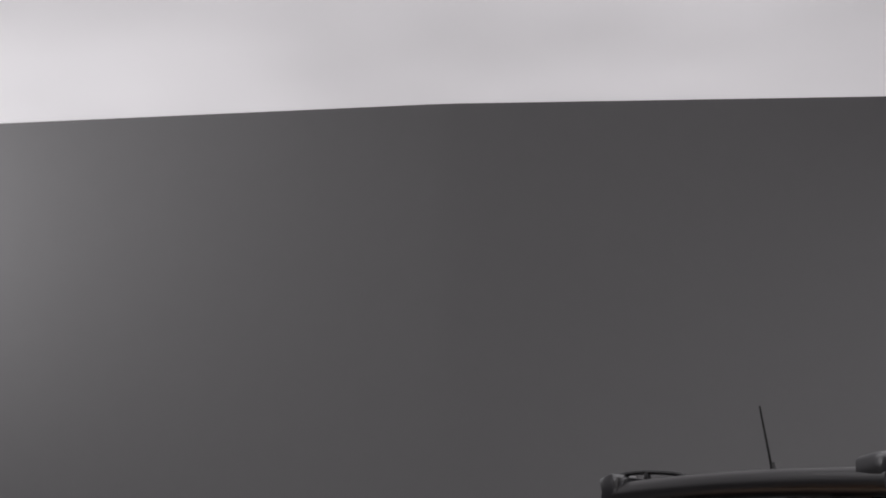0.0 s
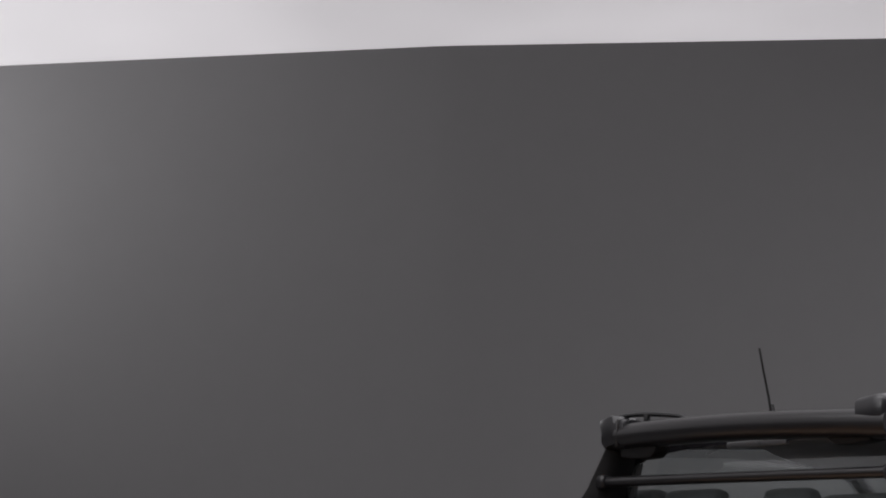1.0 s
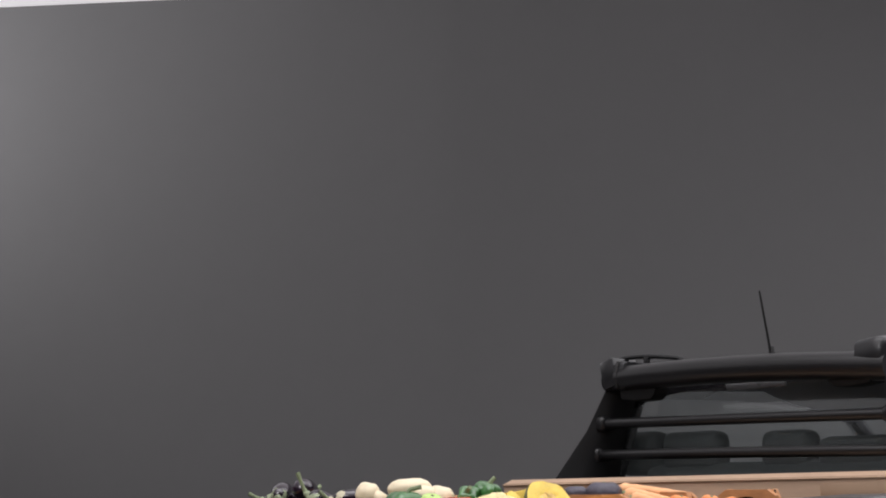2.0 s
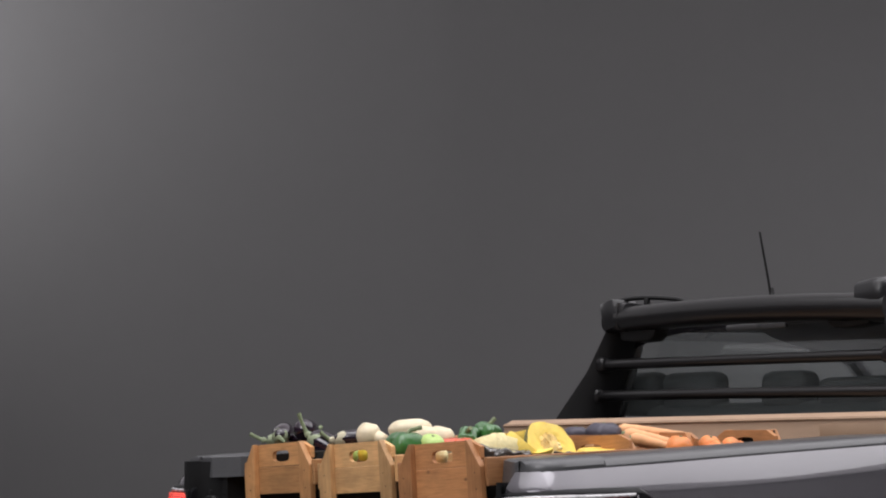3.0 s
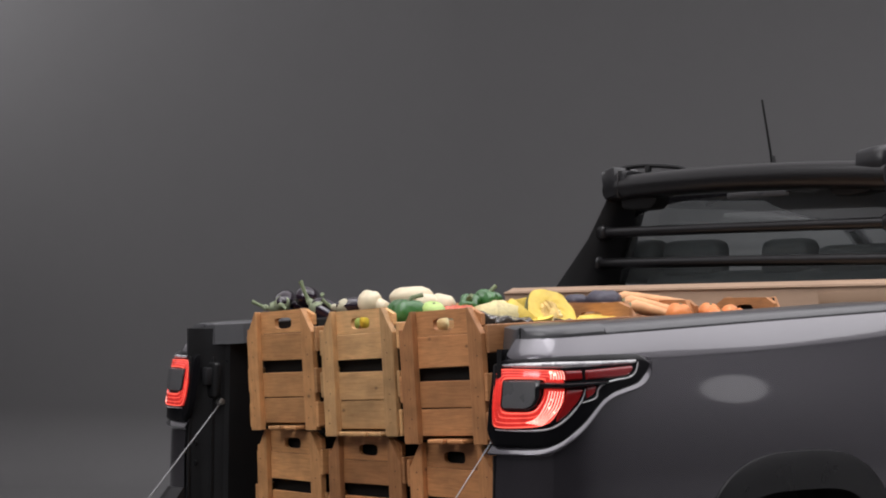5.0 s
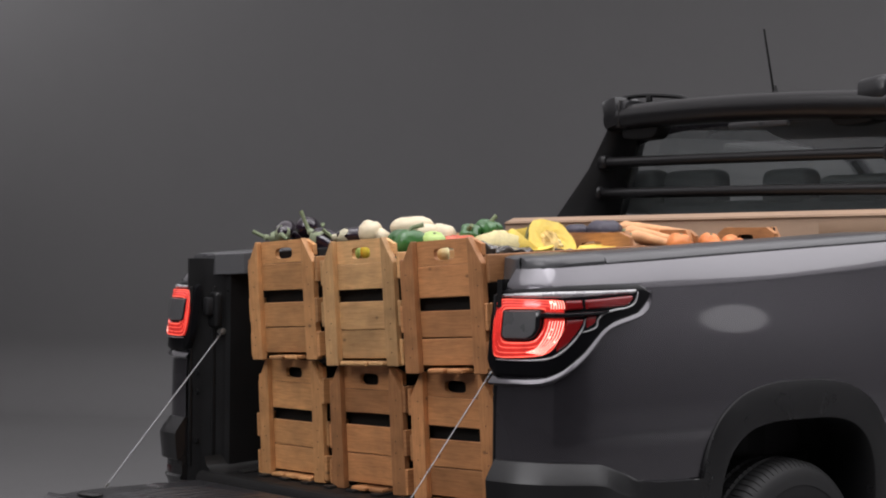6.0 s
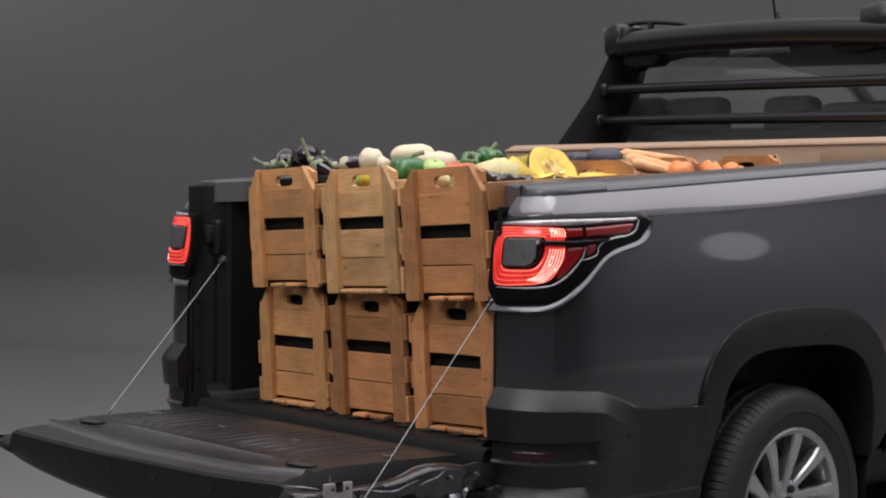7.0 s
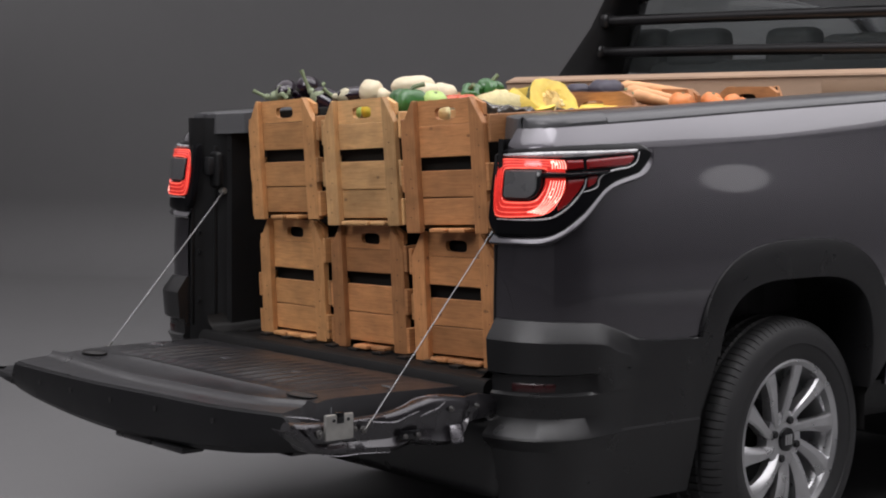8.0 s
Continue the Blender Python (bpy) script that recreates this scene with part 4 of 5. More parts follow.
        part("spoke", grid(rings, closed_v=True, caps=True), ALLOY, w, sharp=25)
    return w


for x, s in ((0.785, 1), (-0.785, -1)):
    wheel((x, -0.006, 0.312), s).rotation_euler.z = s * radians(3.5)
    wheel((x, 2.737, 0.312), s)

# cab: rear wall, roof, pillars, glass
def ring_frame(outer, inner, depth):
    """A frame between two outlines with as many corners (lists of points), thickened along depth."""
    d = Vector(depth)
    rows = [[Vector(p) for p in outer], [Vector(p) for p in inner], [Vector(p) + d for p in inner], [Vector(p) + d for p in outer]]
    return grid([list(r) for r in zip(*rows)], closed_u=True, closed_v=True)


def rear_outline(xl, xh, zl, zh, r, n=6):
    """A rounded trapezium on the sloping rear wall of the cab, seen from behind."""
    pts = []
    for cx, cz, a0 in ((xh - r, zh - r, 0), (-(xh - r), zh - r, 90), (-(xl - r), zl + r, 180), (xl - r, zl + r, 270)):
        for k in range(n + 1):
            a = radians(a0 + 90 * k / n)
            x, z = cx + r * math.cos(a), cz + r * math.sin(a)
            pts.append((x, 0.815 + 0.10 * (z - 1.18), z))
    return pts


part("cab_rear", ring_frame(rear_outline(0.735, 0.605, 1.02, 1.615, 0.05), rear_outline(0.675, 0.592, 1.215, 1.560, 0.05), (0, 0.05, 0)), PAINT, truck, "graphite cab rear wall round the window")
glassob = part("rear_window", ring_frame(rear_outline(0.678, 0.595, 1.212, 1.563, 0.05), rear_outline(0.01, 0.01, 1.38, 1.39, 0.004), (0, 0.004, 0)), GLASS, truck, "dark tinted rear window")
glassob.location.y = 0.02
part("cab_lower", block((1.50, 0.03, 0.75), (0, 0.835, 0.66), 0.01), PAINT, truck)
rows = []
for y, z, hw in ((0.83, 1.585, 0.56), (0.87, 1.608, 0.575), (1.0, 1.624, 0.585), (1.4, 1.640, 0.59), (1.8, 1.630, 0.58), (2.02, 1.585, 0.57)):
    rows.append([(hw * u, y, z - 0.05 * abs(u) ** 4) for u in steps(-1, 1, 16)] + [(hw * u, y, z - 0.035 - 0.05 * abs(u) ** 4) for u in steps(0.99, -0.99, 16)])
part("roof", grid(rows, closed_v=True, caps=True), PAINT, truck, "graphite cab roof")
part("headliner", grid([[(x, y, z - 0.045) for x in steps(-0.55, 0.55, 6)] for y, z in ((0.86, 1.60), (1.4, 1.63), (2.0, 1.57))]), HEADLINER, truck)
for s in (1, -1):
    part("front_pillar", sweep([(s * 0.575, 2.0, 1.57), (s * 0.64, 2.4, 1.34), (s * 0.70, 2.72, 1.14)], 0.032, 8), PAINT, truck)
    part("door_pillar", sweep([(s * 0.59, 0.90, 1.59), (s * 0.715, 0.87, 1.17)], 0.03, 8), PAINT, truck)
    part("roof_side", sweep([(s * 0.58, 0.88, 1.585), (s * 0.595, 1.4, 1.60), (s * 0.575, 2.0, 1.57)], 0.03, 8), PAINT, truck)
    part("side_window", grid([[(s * 0.585, 1.0, 1.57), (s * 0.71, 1.0, 1.17)], [(s * 0.59, 1.95, 1.56), (s * 0.71, 2.0, 1.17)], [(s * 0.60, 2.0, 1.55), (s * 0.71, 2.68, 1.15)]]), PANE, truck, "tinted door window")
part("windscreen", grid([[(x, y - 0.06 * abs(x) / 0.6, z) for x in steps(-k, k, 8)] for y, z, k in ((2.03, 1.58, 0.56), (2.4, 1.36, 0.63), (2.78, 1.13, 0.69))]), PANE, truck, "tinted windscreen")
rows = [[(hw * u, y, z - 0.05 * abs(u) ** 3) for u in steps(-1, 1, 12)] for y, z, hw in ((2.75, 1.13, 0.72), (3.1, 1.05, 0.72), (3.38, 0.95, 0.68), (3.52, 0.80, 0.66), (3.55, 0.45, 0.66), (3.50, 0.27, 0.64))]
part("bonnet", grid(rows), PAINT, truck, "graphite bonnet and nose")
part("underbody", block((1.36, 2.1, 0.12), (0, 1.75, 0.27), 0.02), PLASTIC, truck)
part("dashboard", block((1.30, 0.30, 0.22), (0, 2.45, 1.03), 0.06, 3), SEAT, truck)
bench = part("rear_seat", block((1.20, 0.14, 0.44), (0, 0.97, 1.095), 0.05, 3), SEAT, truck, "dark fabric rear bench seat")
for x, w, top in ((-0.402, 0.245, 1.422), (-0.002, 0.190, 1.412), (0.260, 0.270, 1.385), (-0.642, 0.190, 1.430)):
    part("headrest", block((w, 0.10, top - 1.28), (x, 0.965, (top + 1.28) / 2), 0.035, 3), SEAT, bench)
for x in (-0.36, 0.34):
    seat = part("seat", block((0.48, 0.14, 0.60), (x, 1.72, 0.90), 0.06, 3, turn=Matrix.Rotation(radians(12), 4, "X")), SEAT, truck, "dark fabric front seat")
    part("headrest", block((0.22, 0.09, 0.13), (x, 1.64, 1.30), 0.04, 3), SEAT, seat)

# styling bar and window guard behind the cab
for s in (1, -1):
    leg = [[Vector((s * x, y, z)) for x, y, z in row] for row in (
        [(0.718, 0.46 if s < 0 else 0.54, 1.14), (0.708, 0.44 if s < 0 else 0.53, 1.17), (0.63, 0.50 if s < 0 else 0.56, 1.17), (0.60, 0.60, 1.15), (0.62, 0.78, 1.14), (0.73, 0.78, 1.14)],
        [(0.702, 0.585, 1.24), (0.680, 0.57, 1.25), (0.615, 0.62, 1.25), (0.585, 0.69, 1.24), (0.60, 0.79, 1.24), (0.715, 0.79, 1.24)],
        [(0.618, 0.665, 1.42), (0.600, 0.650, 1.42), (0.575, 0.68, 1.42), (0.562, 0.73, 1.42), (0.575, 0.81, 1.42), (0.630, 0.81, 1.42)],
        [(0.562, 0.715, 1.575), (0.548, 0.70, 1.575), (0.530, 0.715, 1.57), (0.518, 0.75, 1.565), (0.530, 0.83, 1.57), (0.570, 0.83, 1.575)])]
    bar_leg = part("styling_bar_leg", grid(leg, closed_v=True, caps=True), LEGMAT, truck, "satin black styling bar leg against the cab", sharp=35)
    rows = []
    for x, h, d in ((0.562, 0.024, 0.034), (0.558, 0.040, 0.050), (0.548, 0.050, 0.058), (0.52, 0.052, 0.060), (0.462, 0.050, 0.058)):
        rows.append([(s * x, 0.735 + d * math.copysign(abs(math.cos(a)) ** 0.6, math.cos(a)), 1.604 - 0.10 * max(0, 0.56 - x) + h * math.copysign(abs(math.sin(a)) ** 0.45, math.sin(a))) for a in steps(0, 2 * math.pi * 15 / 16, 15)])
    part("bar_end", grid(rows, closed_v=True, caps=True), BAREND, truck, "satin black rounded end of the styling bar", sharp=50)
    if s < 0:
        cap = part("bar_end_cap", block((0.070, 0.126, 0.100), (s * 0.528, 0.735, 1.606), 0.014, 2, turn=Matrix.Rotation(s * radians(14), 4, "Y")), BAREND, truck, "satin grey angular cap of the styling bar")
        part("cap_groove", block((0.004, 0.130, 0.092), (s * 0.486, 0.735, 1.600), 0.002, 1), LINER, cap)
    part("brace", prism([(0.335, 1.560), (0.345, 1.530), (0.365, 1.514), (0.43, 1.512), (0.497, 1.520), (0.505, 1.575)], 0.07, Matrix(((s, 0, 0, 0), (0, 0, 1, 0.70), (0, 1, 0, 0), (0, 0, 0, 1))), 0.008), LEGMAT, truck)
    for z, xx in ((1.455, 0.575), (1.352, 0.60)):
        part("guard_bracket", block((0.05, 0.06, 0.05), (s * xx, 0.70, z - 0.013 - 0.014 * (s * xx + 0.58)), 0.015, 3), BARMAT, truck)
loop = smoothline([(-0.545, 0.74, 1.640), (-0.530, 0.745, 1.659), (-0.45, 0.76, 1.664), (-0.36, 0.77, 1.657), (-0.29, 0.775, 1.646), (-0.255, 0.775, 1.628)], 24)
part("bar_fin", sweep(loop, [0.010] * 18 + [0.0095, 0.009, 0.0085, 0.008, 0.007, 0.006], 8, 0.8), PLASTIC, truck, "black raised fin on the styling bar")
part("fin_foot", block((0.020, 0.016, 0.030), (-0.43, 0.76, 1.648), 0.004), PLASTIC, truck)
rows = []
for x in steps(-0.56, 0.56, 36):
    u = x / 0.56
    z, h = 1.589 - 0.012 * u - 0.014 * u * u, 0.043
    rows.append([(x, 0.725 - 0.02 * (1 - u * u) + 0.05 * math.cos(a), z + h * math.copysign(abs(math.sin(a)) ** 0.8, math.sin(a))) for a in steps(0, 2 * math.pi * 17 / 18, 17)])
part("styling_bar", grid(rows, closed_v=True, caps=True), BARMAT, truck, "satin black arched styling bar", sharp=50)
for z, xx in ((1.455, 0.585), (1.352, 0.61)):
    part("guard_tube", sweep([(x, 0.700 - 0.02 * (1 - (x / 0.6) ** 2), z - 0.013 - 0.014 * (x + 0.58)) for x in steps(-xx, xx, 12)], 0.0170, 12), BARMAT, truck, "satin black window guard tube")
part("high_brake_lamp", block((0.24, 0.02, 0.022), (-0.03, 0.835, 1.548), 0.006), LENS_GREY, truck, "pale high brake lamp over the rear window")
aer = part("aerial", sweep([(0, 0.875, 1.63), (0, 0.862, 1.69), (0, 0.836, 1.79), (0, 0.822, 1.846)], [0.0045, 0.004, 0.0035, 0.003], 8), PLASTIC, truck, "thin black roof aerial")
part("aerial_base", lathe([(-0.012, 0.028), (0.0, 0.026), (0.012, 0.014), (0.03, 0.010), (0.05, 0.006), (0.05, 0.0001)], "z", 16), PLASTIC, aer).location = (0, 0.877, 1.622)

# ---- wooden crates: end boards and posts, side slats, bottom slats ----
CW, CH, CL = 0.291, 0.316, 0.50


def jig(v, d):
    return v + random.uniform(-d, d)


def handle_board(z0, z1, half, thick, y):
    """A board with a rounded hand hole through it."""
    cz, n = (z0 + z1) / 2 - 0.004, 32
    outer, inner = [], []
    for k in range(n):
        a = 2 * math.pi * (k + 0.5) / n
        c, q = math.cos(a), math.sin(a)
        m = max(abs(c) / half, abs(q) / ((z1 - z0) / 2))
        outer.append((c / m, y, (z0 + z1) / 2 + q / m))
        inner.append((0.038 * math.copysign(abs(c) ** 0.55, c), y, cz + 0.0145 * math.copysign(abs(q) ** 0.55, q)))
    return ring_frame(outer, inner, (0, thick, 0))


def crate(m, mat, label, seed, fill=0.232, divided=False, slot=0.0):
    random.seed(seed)
    box = holder("crate", m, label, "crate", "wooden produce crates in the load bed")
    hw = CW / 2
    for e in (-1, 1):
        y0 = e * (CL / 2) - 0.006
        part("end_board", handle_board(0.257, CH, hw - 0.012, 0.012, y0), mat, box, smooth=False)
        for z0, z1 in ((0.184 + slot, 0.2555), (0.0865 + 0.5 * slot, 0.152 + slot), (0.018, 0.0845 + 0.5 * slot)):
            part("end_board", block((CW - 0.022, 0.012, jig(z1 - z0, 0.0008)), (jig(0, 0.001), y0 + 0.006 + e * jig(0.001, 0.001), (z0 + z1) / 2), 0.0015, 1, turn=Matrix.Rotation(jig(0, 0.006), 4, "Y")), mat, box, smooth=False)
        for q in (-1, 1):
            w, t = jig(0.048, 0.003), 0.017
            xo, xi = q * (hw + 0.002), q * (hw + 0.002 - w)
            line = [(xo, 0.0), (xi, 0.0), (xi, CH + 0.001), (xi + q * 0.005, CH + 0.001), (xo, CH - 0.062)]
            to = Matrix(((1, 0, 0, 0), (0, 0, -1, y0 + 0.006 + e * 0.0145 + t / 2), (0, 1, 0, 0), (0, 0, 0, 1)))
            post = part("post", prism(line, t, to, 0.0015), POST[mat], box, smooth=False)
            if e < 0:
                for z in (0.035, 0.062, 0.105, 0.135, 0.20, 0.24):
                    part("nail", lathe([(0, 0.0001), (-0.0005, 0.0016), (0.002, 0.0016)], "y", 6), NAIL, post).location = (jig((xo + xi) / 2, 0.008), y0 + 0.006 - 0.0235, jig(z, 0.005))
    for q in (-1, 1):
        for z0, z1 in ((0.208, 0.273), (0.100, 0.164), (0.006, 0.070)):
            dy, dz = jig(0, 0.007), jig(0, 0.005)
            part("side_slat", block((0.010, CL + 0.036, z1 - z0), (q * (hw + jig(0.0085, 0.002)), dy, (z0 + z1) / 2 + dz), 0.002, 1, turn=Matrix.Rotation(jig(0, 0.012), 4, "X")), mat, box, smooth=False)
    for x in (-0.062, 0.0, 0.062) if seed % 2 else (-0.034, 0.034):
        part("bottom_slat", block((0.056, CL + 0.056, 0.011), (x, jig(0, 0.004), 0.0058), 0.003, 1), mat, box, smooth=False)
    # Near-black block holds up the produce and stands in for shade in gaps.
    part("packing", block((CW - 0.035, CL - 0.03, fill - 0.018), (0, 0, fill / 2 + 0.009), 0.008), CRATE_SHADE, box, "near-black filler block under the produce, for the shade in the crate")
    if divided:
        part("divider", block((CW - 0.03, 0.010, 0.212), (0, 0, 0.150), 0.0015, 1), mat, box, smooth=False)
        part("divider", handle_board(0.257, CH, hw - 0.015, 0.010, -0.005), mat, box, smooth=False)
        # Dark strip set behind the far hand hole to give it shade.
        part("liner", block((CW - 0.06, 0.005, 0.10), (0, CL / 2 + 0.010, 0.265), 0.002, 1), CRATE_SHADE, box, "added dark strip behind the far hand hole, for its shade")
        part("divider_post", prism([(hw - 0.004, 0.02), (hw - 0.045, 0.02), (hw - 0.045, CH), (hw - 0.038, CH), (hw - 0.004, CH - 0.06)], 0.014, Matrix(((1, 0, 0, 0), (0, 0, -1, -0.006), (0, 1, 0, 0), (0, 0, 0, 1))), 0.0015), POST[mat], box, smooth=False)
    return box


BED = 0.523
# x, y, z, turn, sideways lean, slot height, wood, label
low = [(-0.281, -0.499, BED, -0.5, -0.8, 0.0, PINE, "honey pine crate standing on the load bed"), (0.047, -0.499, BED, 0.5, -1.4, 0.012, PINE_RED, "reddish pine crate standing on the load bed"), (0.375, -0.497, BED, 1.5, -1.4, 0.002, PINE_RED, "reddish pine crate standing under another on the load bed")]
high = [(-0.275, -0.522, BED + CH + 0.004, 0.5, -2.6, 0.0, PINE, "honey pine crate stacked on another, holding aubergines"), (0.064, -0.522, BED + CH + 0.004, 0.0, -2.6, 0.008, PINE_PALE, "pale pine crate stacked on another, holding ivory gourds"), (0.386, -0.522, BED + CH + 0.002, 0.8, -2.8, -0.004, PINE_RED, "reddish pine crate stacked on another, holding cut pumpkin")]
LEAN = math.degrees(math.atan(0.045))


def stand(x, y, z, turn=0.0, lean=0.0):
    """A pose on the load bed, whose floor rises a little towards the cab; y and z are taken along and off that floor."""
    return Matrix.Translation((0, -0.75, BED)) @ pose(0, 0, 0, LEAN) @ pose(x, y + 0.75, z - BED, 0, lean, turn)


for k, (x, y, z, turn, lean, slot, mat, label) in enumerate(low + high):
    crate(stand(x, y, z, turn, lean), mat, label, 11 + k, 0.290 if k < 4 else 0.232, False, slot)
for k, x in enumerate((-0.215, 0.113, 0.425)):
    crate(stand(x, 0.045, BED), (PINE, PINE_RED, PINE)[k], "pine crate standing on the load bed", 31 + k)
crate(stand(-0.060, 0.045, BED + CH + 0.004, -4), PINE, "honey pine crate behind the front stack", 41)
crate(stand(0.332, 0.058, BED + CH + 0.004, -15), PINE_RED, "reddish pine crate holding cabbages, carrots and onions", 42, 0.20, True)

# ---- cardboard cartons by the cab ----
def carton(name, at, size, label, turn=0):
    ob = holder(name, stand(*at, turn), label, "carton")
    w, d, h = size
    part("box_body", block((w, d, h), (0, 0, h / 2), 0.004), CARD, ob)
    part("flap", grid([[(-w / 2, -d / 2 - 0.001, h - 0.012), (w / 2, -d / 2 - 0.001, h - 0.012)], [(-w / 2, -d / 2 - 0.006, h - 0.006), (w / 2, -d / 2 - 0.006, h - 0.006)], [(-w / 2, -d / 2 + 0.05, h + 0.010), (w / 2, -d / 2 + 0.05, h + 0.010)]]), CARD, ob)
    part("tape", block((0.20, 0.0020, 0.044), (w / 2 - 0.101, -d / 2 - 0.0018, h - 0.042), 0.0005, turn=Matrix.Rotation(radians(-1.5), 4, "Y")), TAPE, ob, "strip of tan packing tape")
    return ob


carton("carton", (0.040, 0.505, BED), (1.26, 0.20, 0.667), "large brown cardboard carton lying across the load bed", 14)


# ---- produce ----
def seat_on(ob, m, label, category, group):
    ob.matrix_world = m
    return tagged(ob, label, category, group)


def blob(radii, lobes=0, depth=0.0, dent=0.0, seed=0, nu=20, nv=28):
    """A rounded body about its middle; lobes fold its sides and dent sinks its poles."""
    rows = []
    for j in range(nv):
        b = 2 * math.pi * j / nv
        row = []
        for i in range(nu + 1):
            a = math.pi * i / nu
            st = max(math.sin(a), 0.001)
            f = 1 + depth * math.cos(lobes * b) * st ** 0.6
            w = 0.05 * noise.noise((3 * math.cos(b) * st + seed, 3 * math.sin(b) * st, 3 * math.cos(a)))
            z = math.cos(a) * (1 - dent * math.exp(-(st / 0.35) ** 2))
            row.append((radii[0] * (f + w) * st ** 0.9 * math.cos(b), radii[1] * (f + w) * st ** 0.9 * math.sin(b), radii[2] * (z + w)))
        rows.append(row)
    return grid(rows, closed_u=True)


def aubergine(m, length, r, stem=((-0.020, 0.004, 0.010), (-0.045, 0.006, 0.022)), label="glossy dark purple aubergine with a grey green stalk", cap=None, reach=0.032):
    """Grows along +x from the stalk end."""
    n = 18
    path = [(length * t, 0, 0.06 * length * math.sin(math.pi * t)) for t in steps(0, 1, n)]
    radii = [max(0.001, r * (0.62 + 0.38 * t) * math.sqrt(max(0.0, 1 - abs(2 * t - 1) ** 4)) if 0 < t < 1 else 0.001) for t in steps(0, 1, n)]
    ob = part("aubergine", sweep(path, radii, 20), AUBERGINE)
    rows = []
    for k in range(30):
        b = 2 * math.pi * k / 30
        tip = reach * (0.68 + 0.32 * abs(math.cos(2.5 * b)))
        row = []
        for x in (tip, tip * 0.75, tip * 0.4, tip * 0.12):
            q = float(np.interp(x, [p[0] for p in path], radii)) + 0.0016
            row.append((x, q * math.cos(b), q * math.sin(b) + 0.06 * length * math.sin(math.pi * x / length)))
        rows.append(row + [(-0.004, 0.0095 * math.cos(b), 0.0095 * math.sin(b)), (-0.010, 0.006 * math.cos(b), 0.006 * math.sin(b))])
    cal = part("calyx", grid(rows, closed_u=True), cap or CALYX, ob, "grey green calyx")
    part("stalk", sweep(smoothline([(-0.005, 0, 0)] + list(stem), 8), [0.0075, 0.006, 0.0052, 0.005, 0.005, 0.005, 0.0055, 0.006], 8), STALK, cal)
    return seat_on(ob, m, label, "aubergine", "aubergines in the crate")


def gourd(m, radii, seed, label="smooth ivory white gourd in a crate"):
    return seat_on(part("gourd", blob(radii, 0, 0, 0.1, seed), GOURD), m, label, "gourd", "ivory gourds in the crate")


def pepper(m, r, seed, mat=None, label="glossy green bell pepper", bent=0.010):
    ob = part("bell_pepper", blob((r, r, r * 0.92), 4, 0.17, 0.45, seed, 24, 40), mat or PEPPER)
    part("stalk", sweep([(0, 0, r * 0.55), (bent * 0.3, 0, r * 0.9), (bent, bent * 0.4, r * (1.2 - 6 * (bent - 0.010)))], [0.009, 0.005, 0.006], 8), STALK, ob)
    return seat_on(ob, m, label, "pepper", "peppers in the crates")


def roundish(name, m, radii, mat, label, category, group, seed=0, lobes=5, depth=0.02):
    ob = part(name, blob(radii, lobes, depth, 0.2, seed), mat)
    part("stem_scar", lathe([(radii[2] * 0.76, 0.0001), (radii[2] * 0.80, 0.005), (radii[2] * 0.93, 0.003), (radii[2] * 0.94, 0.0001)], "z", 8), STALK, ob)
    return seat_on(ob, m, label, category, group)


def carrot(m, length, r):
    ob = part("carrot", sweep([(length * t, 0.006 * math.sin(5 * t), 0) for t in steps(0, 1, 12)], [r * (0.55 if t == 0 else 1 - 0.72 * t ** 1.3) * (1 + 0.04 * math.sin(31 * t)) for t in steps(0, 1, 12)], 14), CARROT)
    part("crown", sweep([(-0.008, 0, 0), (0.004, 0, 0)], [0.004, r * 0.5], 8), STALK, ob)
    return seat_on(ob, m, "scrubbed pale orange carrot", "carrot", "carrots in the crate")


